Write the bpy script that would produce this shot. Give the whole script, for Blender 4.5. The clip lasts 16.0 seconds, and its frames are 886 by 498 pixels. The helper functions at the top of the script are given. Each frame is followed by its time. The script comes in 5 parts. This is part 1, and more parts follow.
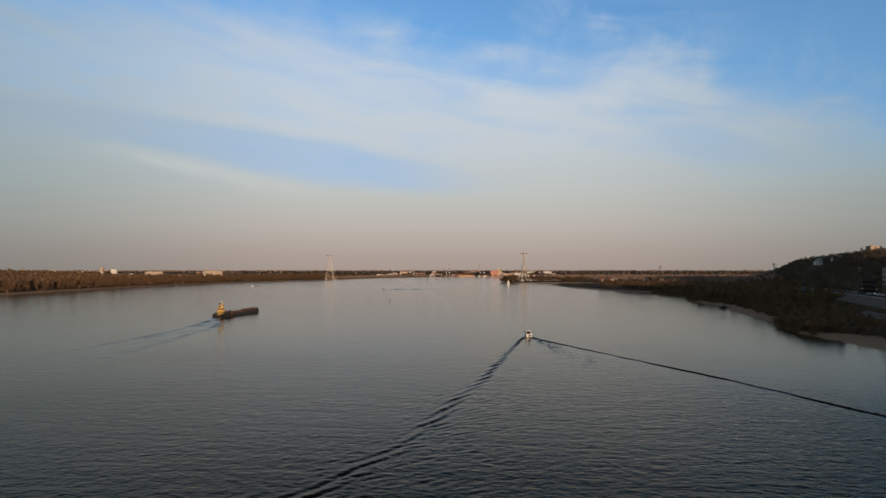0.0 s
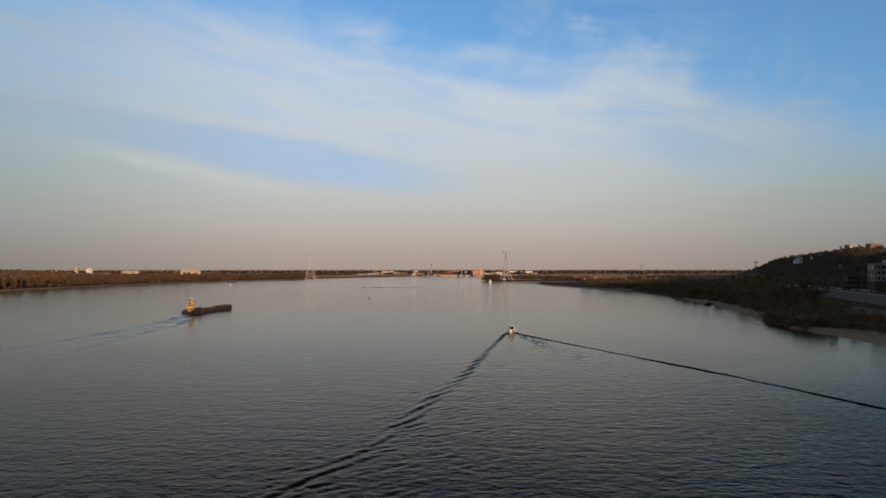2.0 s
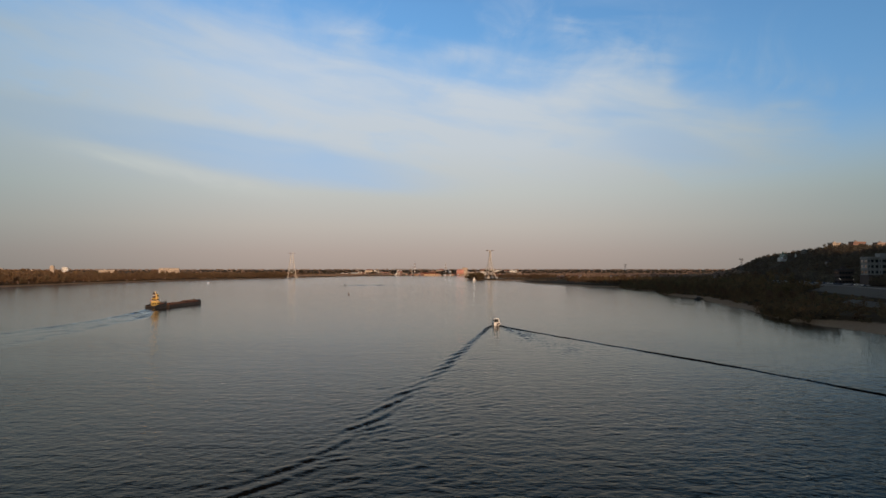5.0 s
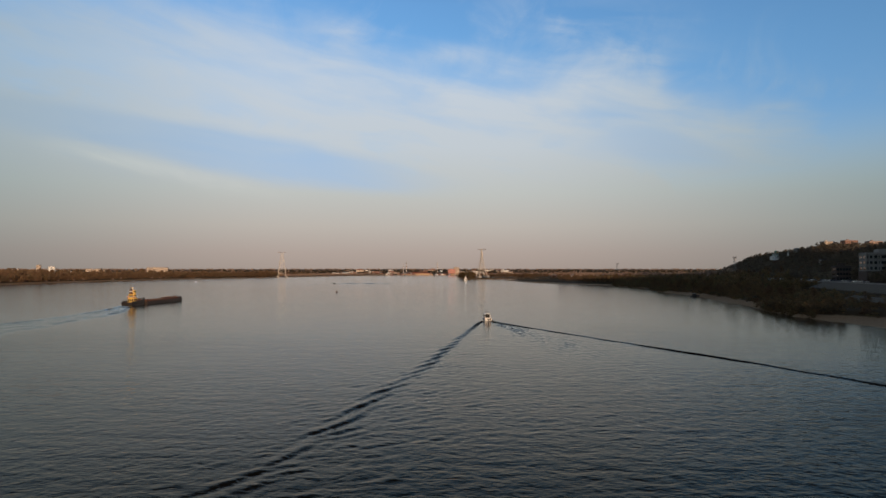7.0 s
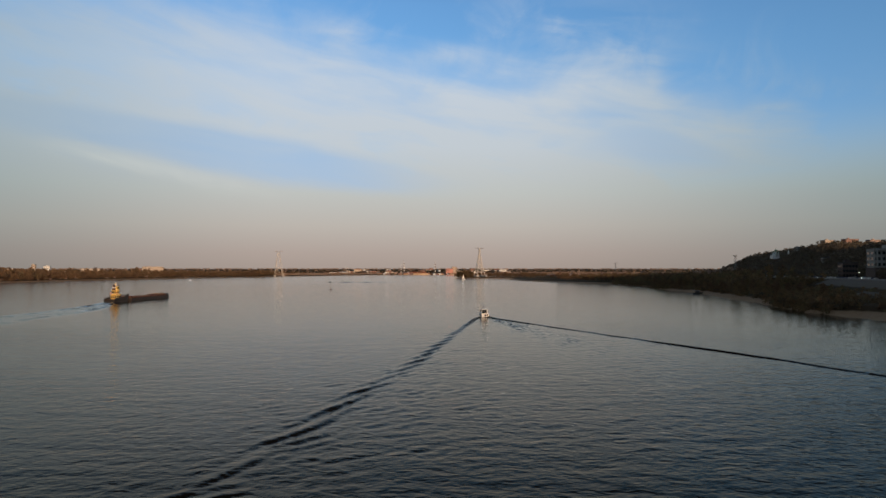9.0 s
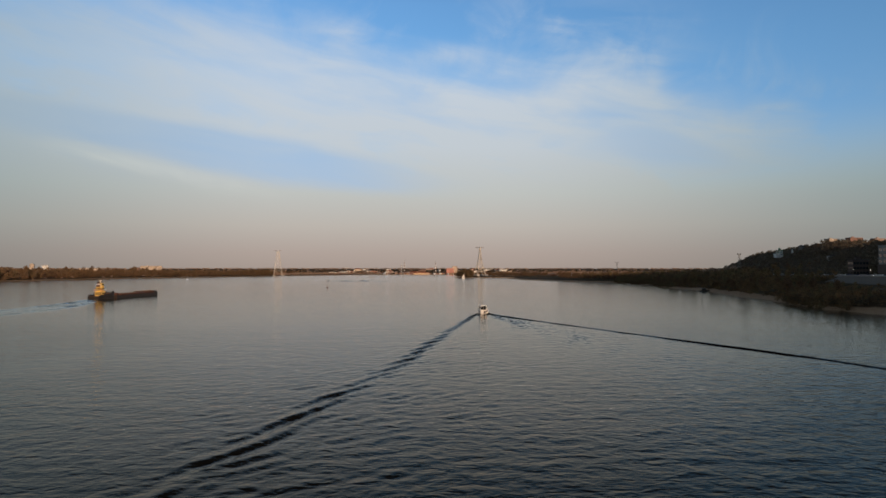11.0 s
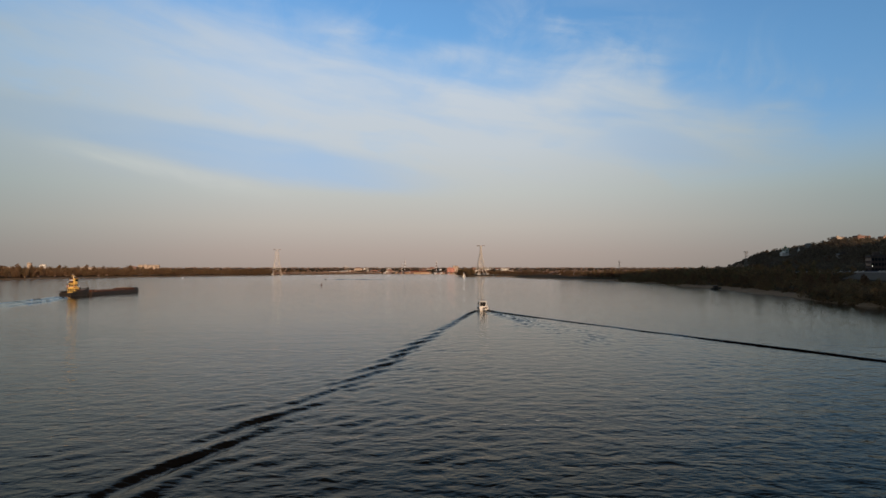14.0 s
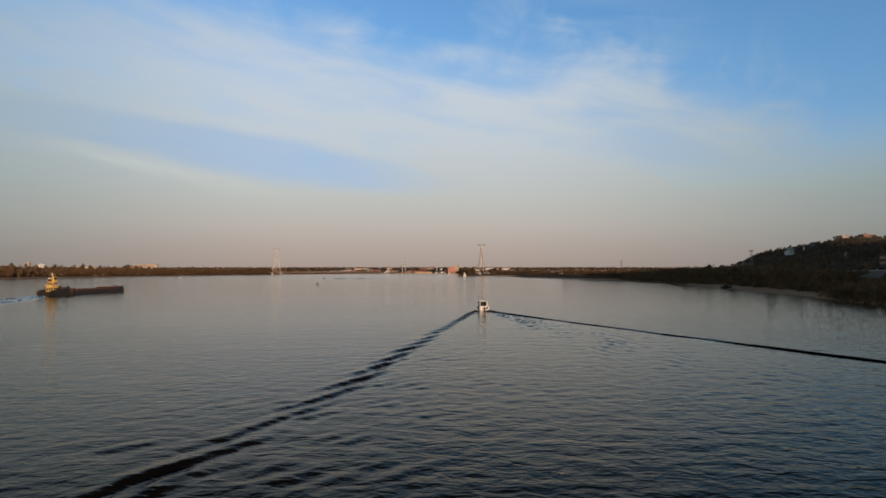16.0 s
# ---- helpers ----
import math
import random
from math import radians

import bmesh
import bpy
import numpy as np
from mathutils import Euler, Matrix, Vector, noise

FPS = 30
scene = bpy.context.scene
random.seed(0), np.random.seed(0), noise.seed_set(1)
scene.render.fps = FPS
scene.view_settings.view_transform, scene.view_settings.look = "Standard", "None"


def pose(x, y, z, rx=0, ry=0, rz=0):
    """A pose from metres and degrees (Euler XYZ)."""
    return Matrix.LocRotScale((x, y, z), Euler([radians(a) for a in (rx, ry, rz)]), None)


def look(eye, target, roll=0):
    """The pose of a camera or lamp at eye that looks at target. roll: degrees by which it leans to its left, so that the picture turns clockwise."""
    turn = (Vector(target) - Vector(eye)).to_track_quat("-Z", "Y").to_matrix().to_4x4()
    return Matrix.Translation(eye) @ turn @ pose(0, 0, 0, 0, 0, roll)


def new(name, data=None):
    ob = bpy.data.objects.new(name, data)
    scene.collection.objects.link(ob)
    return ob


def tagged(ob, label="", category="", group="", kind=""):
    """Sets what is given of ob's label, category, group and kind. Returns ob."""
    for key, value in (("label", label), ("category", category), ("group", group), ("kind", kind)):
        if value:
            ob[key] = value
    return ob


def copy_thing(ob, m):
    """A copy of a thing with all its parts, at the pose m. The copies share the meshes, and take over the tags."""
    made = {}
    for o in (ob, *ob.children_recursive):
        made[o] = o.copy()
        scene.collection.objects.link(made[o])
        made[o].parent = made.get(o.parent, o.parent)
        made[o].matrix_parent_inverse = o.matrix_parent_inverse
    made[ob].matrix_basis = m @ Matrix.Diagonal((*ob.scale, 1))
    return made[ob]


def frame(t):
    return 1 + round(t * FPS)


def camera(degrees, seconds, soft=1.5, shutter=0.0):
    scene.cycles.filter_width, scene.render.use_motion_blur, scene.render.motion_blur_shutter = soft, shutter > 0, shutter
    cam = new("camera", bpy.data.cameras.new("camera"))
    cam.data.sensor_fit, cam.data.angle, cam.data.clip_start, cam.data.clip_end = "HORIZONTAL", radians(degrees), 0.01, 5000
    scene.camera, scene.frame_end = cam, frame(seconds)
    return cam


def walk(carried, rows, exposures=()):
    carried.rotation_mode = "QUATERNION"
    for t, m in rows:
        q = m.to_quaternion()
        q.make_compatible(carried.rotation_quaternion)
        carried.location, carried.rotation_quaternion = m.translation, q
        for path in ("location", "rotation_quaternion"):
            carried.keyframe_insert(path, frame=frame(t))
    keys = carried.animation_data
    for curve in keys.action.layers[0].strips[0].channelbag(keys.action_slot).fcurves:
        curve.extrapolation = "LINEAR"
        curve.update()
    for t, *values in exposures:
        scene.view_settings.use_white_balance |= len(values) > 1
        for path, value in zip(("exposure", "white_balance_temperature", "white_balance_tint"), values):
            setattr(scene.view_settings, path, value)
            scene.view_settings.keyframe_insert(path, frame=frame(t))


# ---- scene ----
cam = camera(68.0, 16.0, 1.5)
# seconds, x, y, z, tilt, turn
ROWS = [
    (0, 0.00, 0.00, 32.00, 91.996, 3.624),
    (0.5, 0.02, 4.06, 31.09, 91.998, 3.272),
    (1, 0.07, 8.07, 30.19, 91.999, 2.838),
    (1.5, 0.16, 12.04, 29.29, 92.000, 2.454),
    (2, 0.28, 15.96, 28.40, 92.002, 2.059),
    (2.5, 0.43, 19.84, 27.52, 92.003, 1.703),
    (3, 0.61, 23.68, 26.65, 92.004, 1.458),
    (3.5, 0.82, 27.50, 25.80, 92.006, 1.300),
    (4, 1.06, 31.29, 24.96, 92.007, 1.094),
    (6.5, 2.53, 50.03, 20.99, 92.013, 0.111),
    (7, 2.88, 53.77, 20.25, 92.014, -0.048),
    (7.5, 3.23, 57.51, 19.53, 92.015, -0.184),
    (8, 3.60, 61.27, 18.84, 92.016, -0.238),
    (8.5, 3.97, 65.04, 18.17, 92.017, -0.253),
    (9, 4.36, 68.84, 17.53, 92.018, -0.218),
    (11.5, 6.29, 88.29, 14.74, 92.021, -0.148),
    (12, 6.67, 92.30, 14.27, 92.022, -0.128),
    (12.5, 7.04, 96.37, 13.84, 92.015, -0.128),
    (13, 7.40, 100.50, 13.44, 92.008, -0.094),
    (13.5, 7.76, 104.69, 13.08, 92.001, -0.083),
    (14, 8.10, 108.95, 12.76, 91.995, -0.068),
    (14.5, 8.42, 113.28, 12.48, 91.988, -0.046),
    (15, 8.73, 117.69, 12.23, 91.981, -0.045),
    (15.5, 9.02, 122.17, 12.03, 91.974, -0.029),
    (16, 9.30, 126.75, 11.87, 91.967, 0.007),
]
walk(cam, [(t, pose(x, y, z, tilt, 0, turn)) for t, x, y, z, tilt, turn in ROWS])

# ---- light: low evening sun from behind the camera, thin high cloud ----
SUN_UP, SUN_TURN = radians(5.3), radians(152)  # height; heading of the sun, clockwise from +y
world = bpy.data.worlds.new("evening_sky")
scene.world = world
world.use_nodes = True
wn, wl = world.node_tree.nodes, world.node_tree.links
wn.clear()


def wmath(op, a, b=None, c=None, clamp=False):
    n = wn.new("ShaderNodeMath")
    n.operation, n.use_clamp = op, clamp
    for i, v in enumerate((a, b, c)):
        if v is None:
            continue
        if isinstance(v, (int, float)):
            n.inputs[i].default_value = v
        else:
            wl.new(v, n.inputs[i])
    return n.outputs[0]


def wsmooth(v, lo, hi):
    n = wn.new("ShaderNodeMapRange")
    n.interpolation_type = "SMOOTHSTEP"
    wl.new(v, n.inputs[0])
    n.inputs[1].default_value, n.inputs[2].default_value = lo, hi
    return n.outputs[0]


def wramp(v, stops):
    n = wn.new("ShaderNodeValToRGB")
    while len(n.color_ramp.elements) < len(stops):
        n.color_ramp.elements.new(0.5)
    for e, (p, col) in zip(n.color_ramp.elements, stops):
        e.position, e.color = p, (*col, 1)
    wl.new(v, n.inputs[0])
    return n.outputs[0]


def wmix(f, a, b, mode="MIX"):
    n = wn.new("ShaderNodeMix")
    n.data_type, n.blend_type = "RGBA", mode
    if isinstance(f, (int, float)):
        n.inputs[0].default_value = f
    else:
        wl.new(f, n.inputs[0])
    for i, v in ((6, a), (7, b)):
        if isinstance(v, tuple):
            n.inputs[i].default_value = (*v, 1)
        else:
            wl.new(v, n.inputs[i])
    return n.outputs[2]


way = wn.new("ShaderNodeTexCoord").outputs["Generated"]
split = wn.new("ShaderNodeSeparateXYZ")
wl.new(way, split.inputs[0])
azim = wmath("ARCTAN2", split.outputs[0], split.outputs[1])
elev = wmath("ARCSINE", split.outputs[2])
# streaky cirrus: noise on (heading, height) leaning down to the right
lean = wmath("ADD", elev, wmath("MULTIPLY", azim, 0.17))
place = wn.new("ShaderNodeCombineXYZ")
wl.new(azim, place.inputs[0]), wl.new(wmath("MULTIPLY", lean, 4.2), place.inputs[1])
upright = wn.new("ShaderNodeCombineXYZ")
wl.new(wmath("SUBTRACT", azim, wmath("MULTIPLY", elev, 0.25)), upright.inputs[0]), wl.new(wmath("MULTIPLY", elev, 0.9), upright.inputs[1])


def wnoise(scale, detail, rough, warp=0.0, off=0.0, on=place):
    n = wn.new("ShaderNodeTexNoise")
    n.inputs["Scale"].default_value, n.inputs["Detail"].default_value = scale, detail
    n.inputs["Roughness"].default_value, n.inputs["Distortion"].default_value = rough, warp
    shift = wn.new("ShaderNodeVectorMath")
    wl.new(on.outputs[0], shift.inputs[0])
    shift.inputs[1].default_value = (off, off * 0.7, off * 1.3)
    wl.new(shift.outputs[0], n.inputs["Vector"])
    return wmath("SUBTRACT", n.outputs[0], 0.5)


def wcurve(points, unit=1.0):
    """A smooth value by heading, from (heading, value) pairs."""
    n = wn.new("ShaderNodeValToRGB")
    n.color_ramp.interpolation = "CARDINAL"
    while len(n.color_ramp.elements) < len(points):
        n.color_ramp.elements.new(0.5)
    for e, (a, v) in zip(n.color_ramp.elements, points):
        e.position, e.color = (a + 0.8) / 1.6, (v / unit, v / unit, v / unit, 1)
    wl.new(wmath("DIVIDE", wmath("ADD", azim, 0.8), 1.6, clamp=True), n.inputs[0])
    return wmath("MULTIPLY", n.outputs[0], unit)


def wblob(a, e, ra, re):
    """A soft round spot in the sky."""
    da, de = wmath("DIVIDE", wmath("SUBTRACT", azim, a), ra), wmath("DIVIDE", wmath("SUBTRACT", elev, e), re)
    return wmath("POWER", 2.718, wmath("MULTIPLY", wmath("ADD", wmath("MULTIPLY", da, da), wmath("MULTIPLY", de, de)), -1.0))


broad, fine, wisp = wnoise(2.2, 3, 0.5, 0.25, 3.1), wnoise(6.5, 5, 0.5, 0.4, 7.7), wnoise(17.0, 5, 0.55, 0.7, 1.9)
puff = wnoise(9.0, 6, 0.6, 0.8, 4.4, upright)
# upper limit of the main cloud sheet and its opacity, by heading
# past the right edge of view, cloud is added to grey the water's reflections
sheet_top = wcurve([(-0.62, 0.375), (-0.432, 0.378), (-0.303, 0.366), (-0.138, 0.352), (-0.069, 0.315), (0.052, 0.305), (0.173, 0.312), (0.28, 0.302), (0.343, 0.258), (0.425, 0.226), (0.514, 0.198), (0.63, 0.165), (0.8, 0.37)], 0.5)
dense = wcurve([(-0.615, 0.86), (-0.429, 0.88), (-0.277, 0.9), (-0.112, 0.97), (0.104, 1.0), (0.23, 0.95), (0.349, 0.93), (0.493, 0.85), (0.63, 0.75), (0.8, 0.92)])
under = wmath("ADD", wmath("SUBTRACT", sheet_top, elev), wmath("ADD", wmath("MULTIPLY", fine, 0.05), wmath("MULTIPLY", puff, 0.07)))
cover = wmath("MULTIPLY", wsmooth(under, -0.045, 0.06), dense)
# thin veil and fallstreaks above the sheet
above = wmath("MULTIPLY", wsmooth(under, -0.16, 0.0), wsmooth(wmath("ADD", puff, wmath("MULTIPLY", broad, 0.6)), -0.06, 0.26))
cover = wmath("MAXIMUM", cover, wmath("MULTIPLY", above, 0.42))
for a, e, ra, re, much in ((0.010, 0.321, 0.045, 0.014, 0.85), (0.178, 0.355, 0.024, 0.022, 0.30), (0.315, 0.268, 0.014, 0.030, 0.55), (0.466, 0.219, 0.032, 0.008, 0.45), (0.25, 0.325, 0.10, 0.05, 0.40), (-0.15, 0.338, 0.05, 0.02, 0.3)):
    spot = wmath("MULTIPLY", wblob(a, e, ra, re), wmath("ADD", much, wmath("MULTIPLY", wmath("ADD", puff, fine), 1.4)), clamp=True)
    cover = wmath("SUBTRACT", wmath("ADD", cover, spot), wmath("MULTIPLY", cover, spot))
cover = wmath("MULTIPLY", cover, wmath("ADD", 0.97, wmath("ADD", wmath("MULTIPLY", broad, 0.35), wmath("MULTIPLY", fine, 0.75))), clamp=True)
veil = wmath("SUBTRACT", 1.0, wsmooth(elev, 0.10, 0.23))
cover = wmath("MAXIMUM", wmath("MAXIMUM", cover, veil), wsmooth(under, 0.06, 0.16))
# a long bluish rift under the sheet, crisp along its edges, sinking to the right, and a faint bright rim below it
wave = wmath("ADD", wmath("MULTIPLY", broad, 0.012), wmath("ADD", wmath("MULTIPLY", fine, 0.016), wmath("MULTIPLY", wisp, 0.006)))
level = wmath("ADD", elev, wave)
from_top = wmath("SUBTRACT", wcurve([(-0.617, 0.225), (-0.465, 0.218), (-0.318, 0.207), (-0.188, 0.19), (-0.069, 0.166), (0.061, 0.147), (0.189, 0.185), (0.255, 0.212), (0.35, 0.201), (0.424, 0.167), (0.507, 0.137)], 0.5), level)
from_low = wmath("SUBTRACT", level, wcurve([(-0.616, 0.181), (-0.498, 0.17), (-0.393, 0.15), (-0.277, 0.13), (-0.187, 0.123), (-0.051, 0.117), (0.104, 0.134), (0.23, 0.17), (0.31, 0.155), (0.394, 0.143), (0.507, 0.129)], 0.5))
rift = wmath("MULTIPLY", wsmooth(from_top, -0.008, 0.014), wsmooth(from_low, -0.012, 0.018))
rift = wmath("MULTIPLY", rift, wcurve([(-0.615, 0.32), (-0.524, 0.58), (-0.36, 0.9), (-0.253, 0.95), (-0.154, 0.9), (-0.069, 0.55), (0.018, 0.12), (0.188, 0.0), (0.263, 0.5), (0.341, 0.6), (0.409, 0.3), (0.459, 0)]))
rim = wmath("MULTIPLY", wmath("ADD", from_low, 0.010), 95.0)
streak = wmath("MULTIPLY", wmath("POWER", 2.718, wmath("MULTIPLY", wmath("MULTIPLY", rim, rim), -1.0)), wmath("MULTIPLY", wsmooth(azim, -0.58, -0.46), wsmooth(wmath("MULTIPLY", azim, -1.0), 0.20, 0.40)))
# thinner places in the sheet
thin = wmath("MULTIPLY", wmath("ADD", wmath("MULTIPLY", broad, -0.9), wmath("ADD", wmath("MULTIPLY", fine, -0.9), wmath("MULTIPLY", wisp, -0.35))), wsmooth(elev, 0.11, 0.2), clamp=True)
thin = wmath("MAXIMUM", thin, wmath("MULTIPLY", rift, wmath("ADD", 0.9, wmath("MULTIPLY", fine, 0.8))))

sky = wn.new("ShaderNodeTexSky")
sky.sky_type, sky.sun_disc = "NISHITA", False
sky.sun_elevation, sky.sun_rotation = SUN_UP, SUN_TURN
sky.air_density, sky.dust_density, sky.ozone_density = 1.0, 0.6, 2.0
blue = wmix(1.0, sky.outputs[0], wmix(wsmooth(elev, 0.14, 0.34), (1.12, 1.34, 1.85), (1.12, 1.5, 1.95)), "MULTIPLY")
clear = wn.new("ShaderNodeBackground")
# above the view the sky is set dark grey to darken the water's reflections
dark_overhead = wsmooth(elev, 0.39, 0.455)
wl.new(wmix(dark_overhead, blue, (0.33, 0.33, 0.36)), clear.inputs[0])
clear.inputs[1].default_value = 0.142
haze = wramp(wmath("MULTIPLY", elev, 1.6, clamp=True), [
    (0.0, (0.382, 0.305, 0.265)), (0.045, (0.440, 0.355, 0.313)), (0.11, (0.508, 0.455, 0.408)), (0.19, (0.53, 0.535, 0.51)),
    (0.30, (0.555, 0.595, 0.635)), (0.46, (0.56, 0.62, 0.70)), (0.64, (0.48, 0.57, 0.71)), (0.9, (0.12, 0.125, 0.14))])
cloud = wn.new("ShaderNodeBackground")
# the sky dims away to both sides
dim_rgb = wn.new("ShaderNodeCombineColor")
for k, (far_right, far_left) in enumerate(((0.50, 0.41), (0.395, 0.325), (0.36, 0.30))):
    sides = wmath("ADD", wmath("MULTIPLY", wsmooth(azim, 0.05, 0.8), far_right), wmath("MULTIPLY", wsmooth(azim, -0.2, -0.8), far_left))
    wl.new(wmath("SUBTRACT", (0.975, 1.0, 1.01)[k], sides), dim_rgb.inputs[k])
haze = wmix(thin, haze, (0.395, 0.525, 0.70))
haze = wmix(wmath("MULTIPLY", streak, wmath("ADD", 0.38, wmath("MULTIPLY", fine, 1.6), clamp=True)), haze, (0.72, 0.71, 0.66))
wl.new(wmix(1.0, haze, dim_rgb.outputs[0], "MULTIPLY"), cloud.inputs[0])
cloud.inputs[1].default_value = 1.0
blend = wn.new("ShaderNodeMixShader")
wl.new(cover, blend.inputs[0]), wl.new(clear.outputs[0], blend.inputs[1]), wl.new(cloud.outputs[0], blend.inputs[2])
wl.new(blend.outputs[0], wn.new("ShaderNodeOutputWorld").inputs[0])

sun_data = bpy.data.lights.new("sun", "SUN")
sun_data.energy, sun_data.angle, sun_data.color = 3.5, radians(0.6), (1.0, 0.67, 0.43)
sun = new("sun", sun_data)
sun_from = Vector((math.sin(SUN_TURN) * math.cos(SUN_UP), math.cos(SUN_TURN) * math.cos(SUN_UP), math.sin(SUN_UP)))
sun.matrix_world = look(sun_from * 3000, (0, 0, 0))


# ---- materials ----
def material(name, build, rough=0.8, metal=0.0, spec=0.3):
    m = bpy.data.materials.new(name)
    m.use_nodes = True
    n, l = m.node_tree.nodes, m.node_tree.links
    p = n["Principled BSDF"]
    p.inputs["Roughness"].default_value, p.inputs["Metallic"].default_value = rough, metal
    p.inputs["Specular IOR Level"].default_value = spec
    build(n, l, p)
    return m


def noisy(n, l, scale, detail=5.0, rough=0.6, stretch=(1, 1, 1), warp=0.0, coord="Object"):
    c = n.new("ShaderNodeTexCoord")
    mp = n.new("ShaderNodeMapping")
    mp.inputs["Scale"].default_value = stretch
    t = n.new("ShaderNodeTexNoise")
    t.inputs["Scale"].default_value, t.inputs["Detail"].default_value = scale, detail
    t.inputs["Roughness"].default_value, t.inputs["Distortion"].default_value = rough, warp
    l.new(c.outputs[coord], mp.inputs[0]), l.new(mp.outputs[0], t.inputs["Vector"])
    return t.outputs[0]


def ramp(n, l, v, stops):
    r = n.new("ShaderNodeValToRGB")
    while len(r.color_ramp.elements) < len(stops):
        r.color_ramp.elements.new(0.5)
    for e, (p, col) in zip(r.color_ramp.elements, stops):
        e.position, e.color = p, (*col, 1)
    l.new(v, r.inputs[0])
    return r.outputs[0]


def mixed(n, l, f, a, b, mode="MIX"):
    m = n.new("ShaderNodeMix")
    m.data_type, m.blend_type = "RGBA", mode
    if isinstance(f, float):
        m.inputs[0].default_value = f
    else:
        l.new(f, m.inputs[0])
    for i, v in ((6, a), (7, b)):
        if isinstance(v, tuple):
            m.inputs[i].default_value = (*v, 1)
        else:
            l.new(v, m.inputs[i])
    return m.outputs[2]


def bumped(n, l, p, h, strength, distance):
    b = n.new("ShaderNodeBump")
    b.inputs["Strength"].default_value, b.inputs["Distance"].default_value = strength, distance
    l.new(h, b.inputs["Height"]), l.new(b.outputs[0], p.inputs["Normal"])
    return b


def worn(name, col, dirt, scale=0.6, rough=0.6, metal=0.0, spec=0.3, amount=(0.45, 0.75)):
    """Paint, concrete or plaster with stains at two scales and a fine relief."""
    def build(n, l, p):
        broad_stain = noisy(n, l, scale, 6, 0.65, (1, 1, 0.45))
        grain = noisy(n, l, scale * 9, 4, 0.7)
        base = ramp(n, l, broad_stain, [(amount[0], col), (amount[1], dirt)])
        light = tuple(min(1, c * 1.12) for c in col)
        tone = ramp(n, l, grain, [(0.3, tuple(c * 0.8 for c in col)), (0.7, light)])
        l.new(mixed(n, l, 0.4, base, tone), p.inputs["Base Color"])
        bumped(n, l, p, grain, 0.3, 0.02)
    return material(name, build, rough, metal, spec)


def foliage(name, cols, patch=0.03):
    """Autumn leaves and twigs: tone by patch of wood, by crown and by clump."""
    def build(n, l, p):
        area = noisy(n, l, patch, 3, 0.6)
        crown = noisy(n, l, 0.16, 2, 0.5)
        geo = n.new("ShaderNodeNewGeometry")
        tone = ramp(n, l, area, [(0.32, cols[0]), (0.5, cols[1]), (0.66, cols[2])])
        tone2 = ramp(n, l, crown, [(0.36, cols[0]), (0.52, cols[3]), (0.68, cols[2])])
        both = mixed(n, l, 0.5, tone, tone2)
        speck = ramp(n, l, geo.outputs["Random Per Island"], [(0.0, (0.72, 0.72, 0.72)), (0.6, (1, 1, 1)), (1.0, (1.25, 1.2, 1.12))])
        tint = mixed(n, l, 1.0, both, speck, "MULTIPLY")
        l.new(tint, p.inputs["Base Color"])
        # light also passes through the leaves
        through_leaf = n.new("ShaderNodeBsdfTranslucent")
        l.new(tint, through_leaf.inputs[0])
        both_sides = n.new("ShaderNodeMixShader")
        both_sides.inputs[0].default_value = 0.42
        l.new(p.outputs[0], both_sides.inputs[1]), l.new(through_leaf.outputs[0], both_sides.inputs[2])
        l.new(both_sides.outputs[0], n["Material Output"].inputs[0])
    return material(name, build, 0.9, 0.0, 0.1)


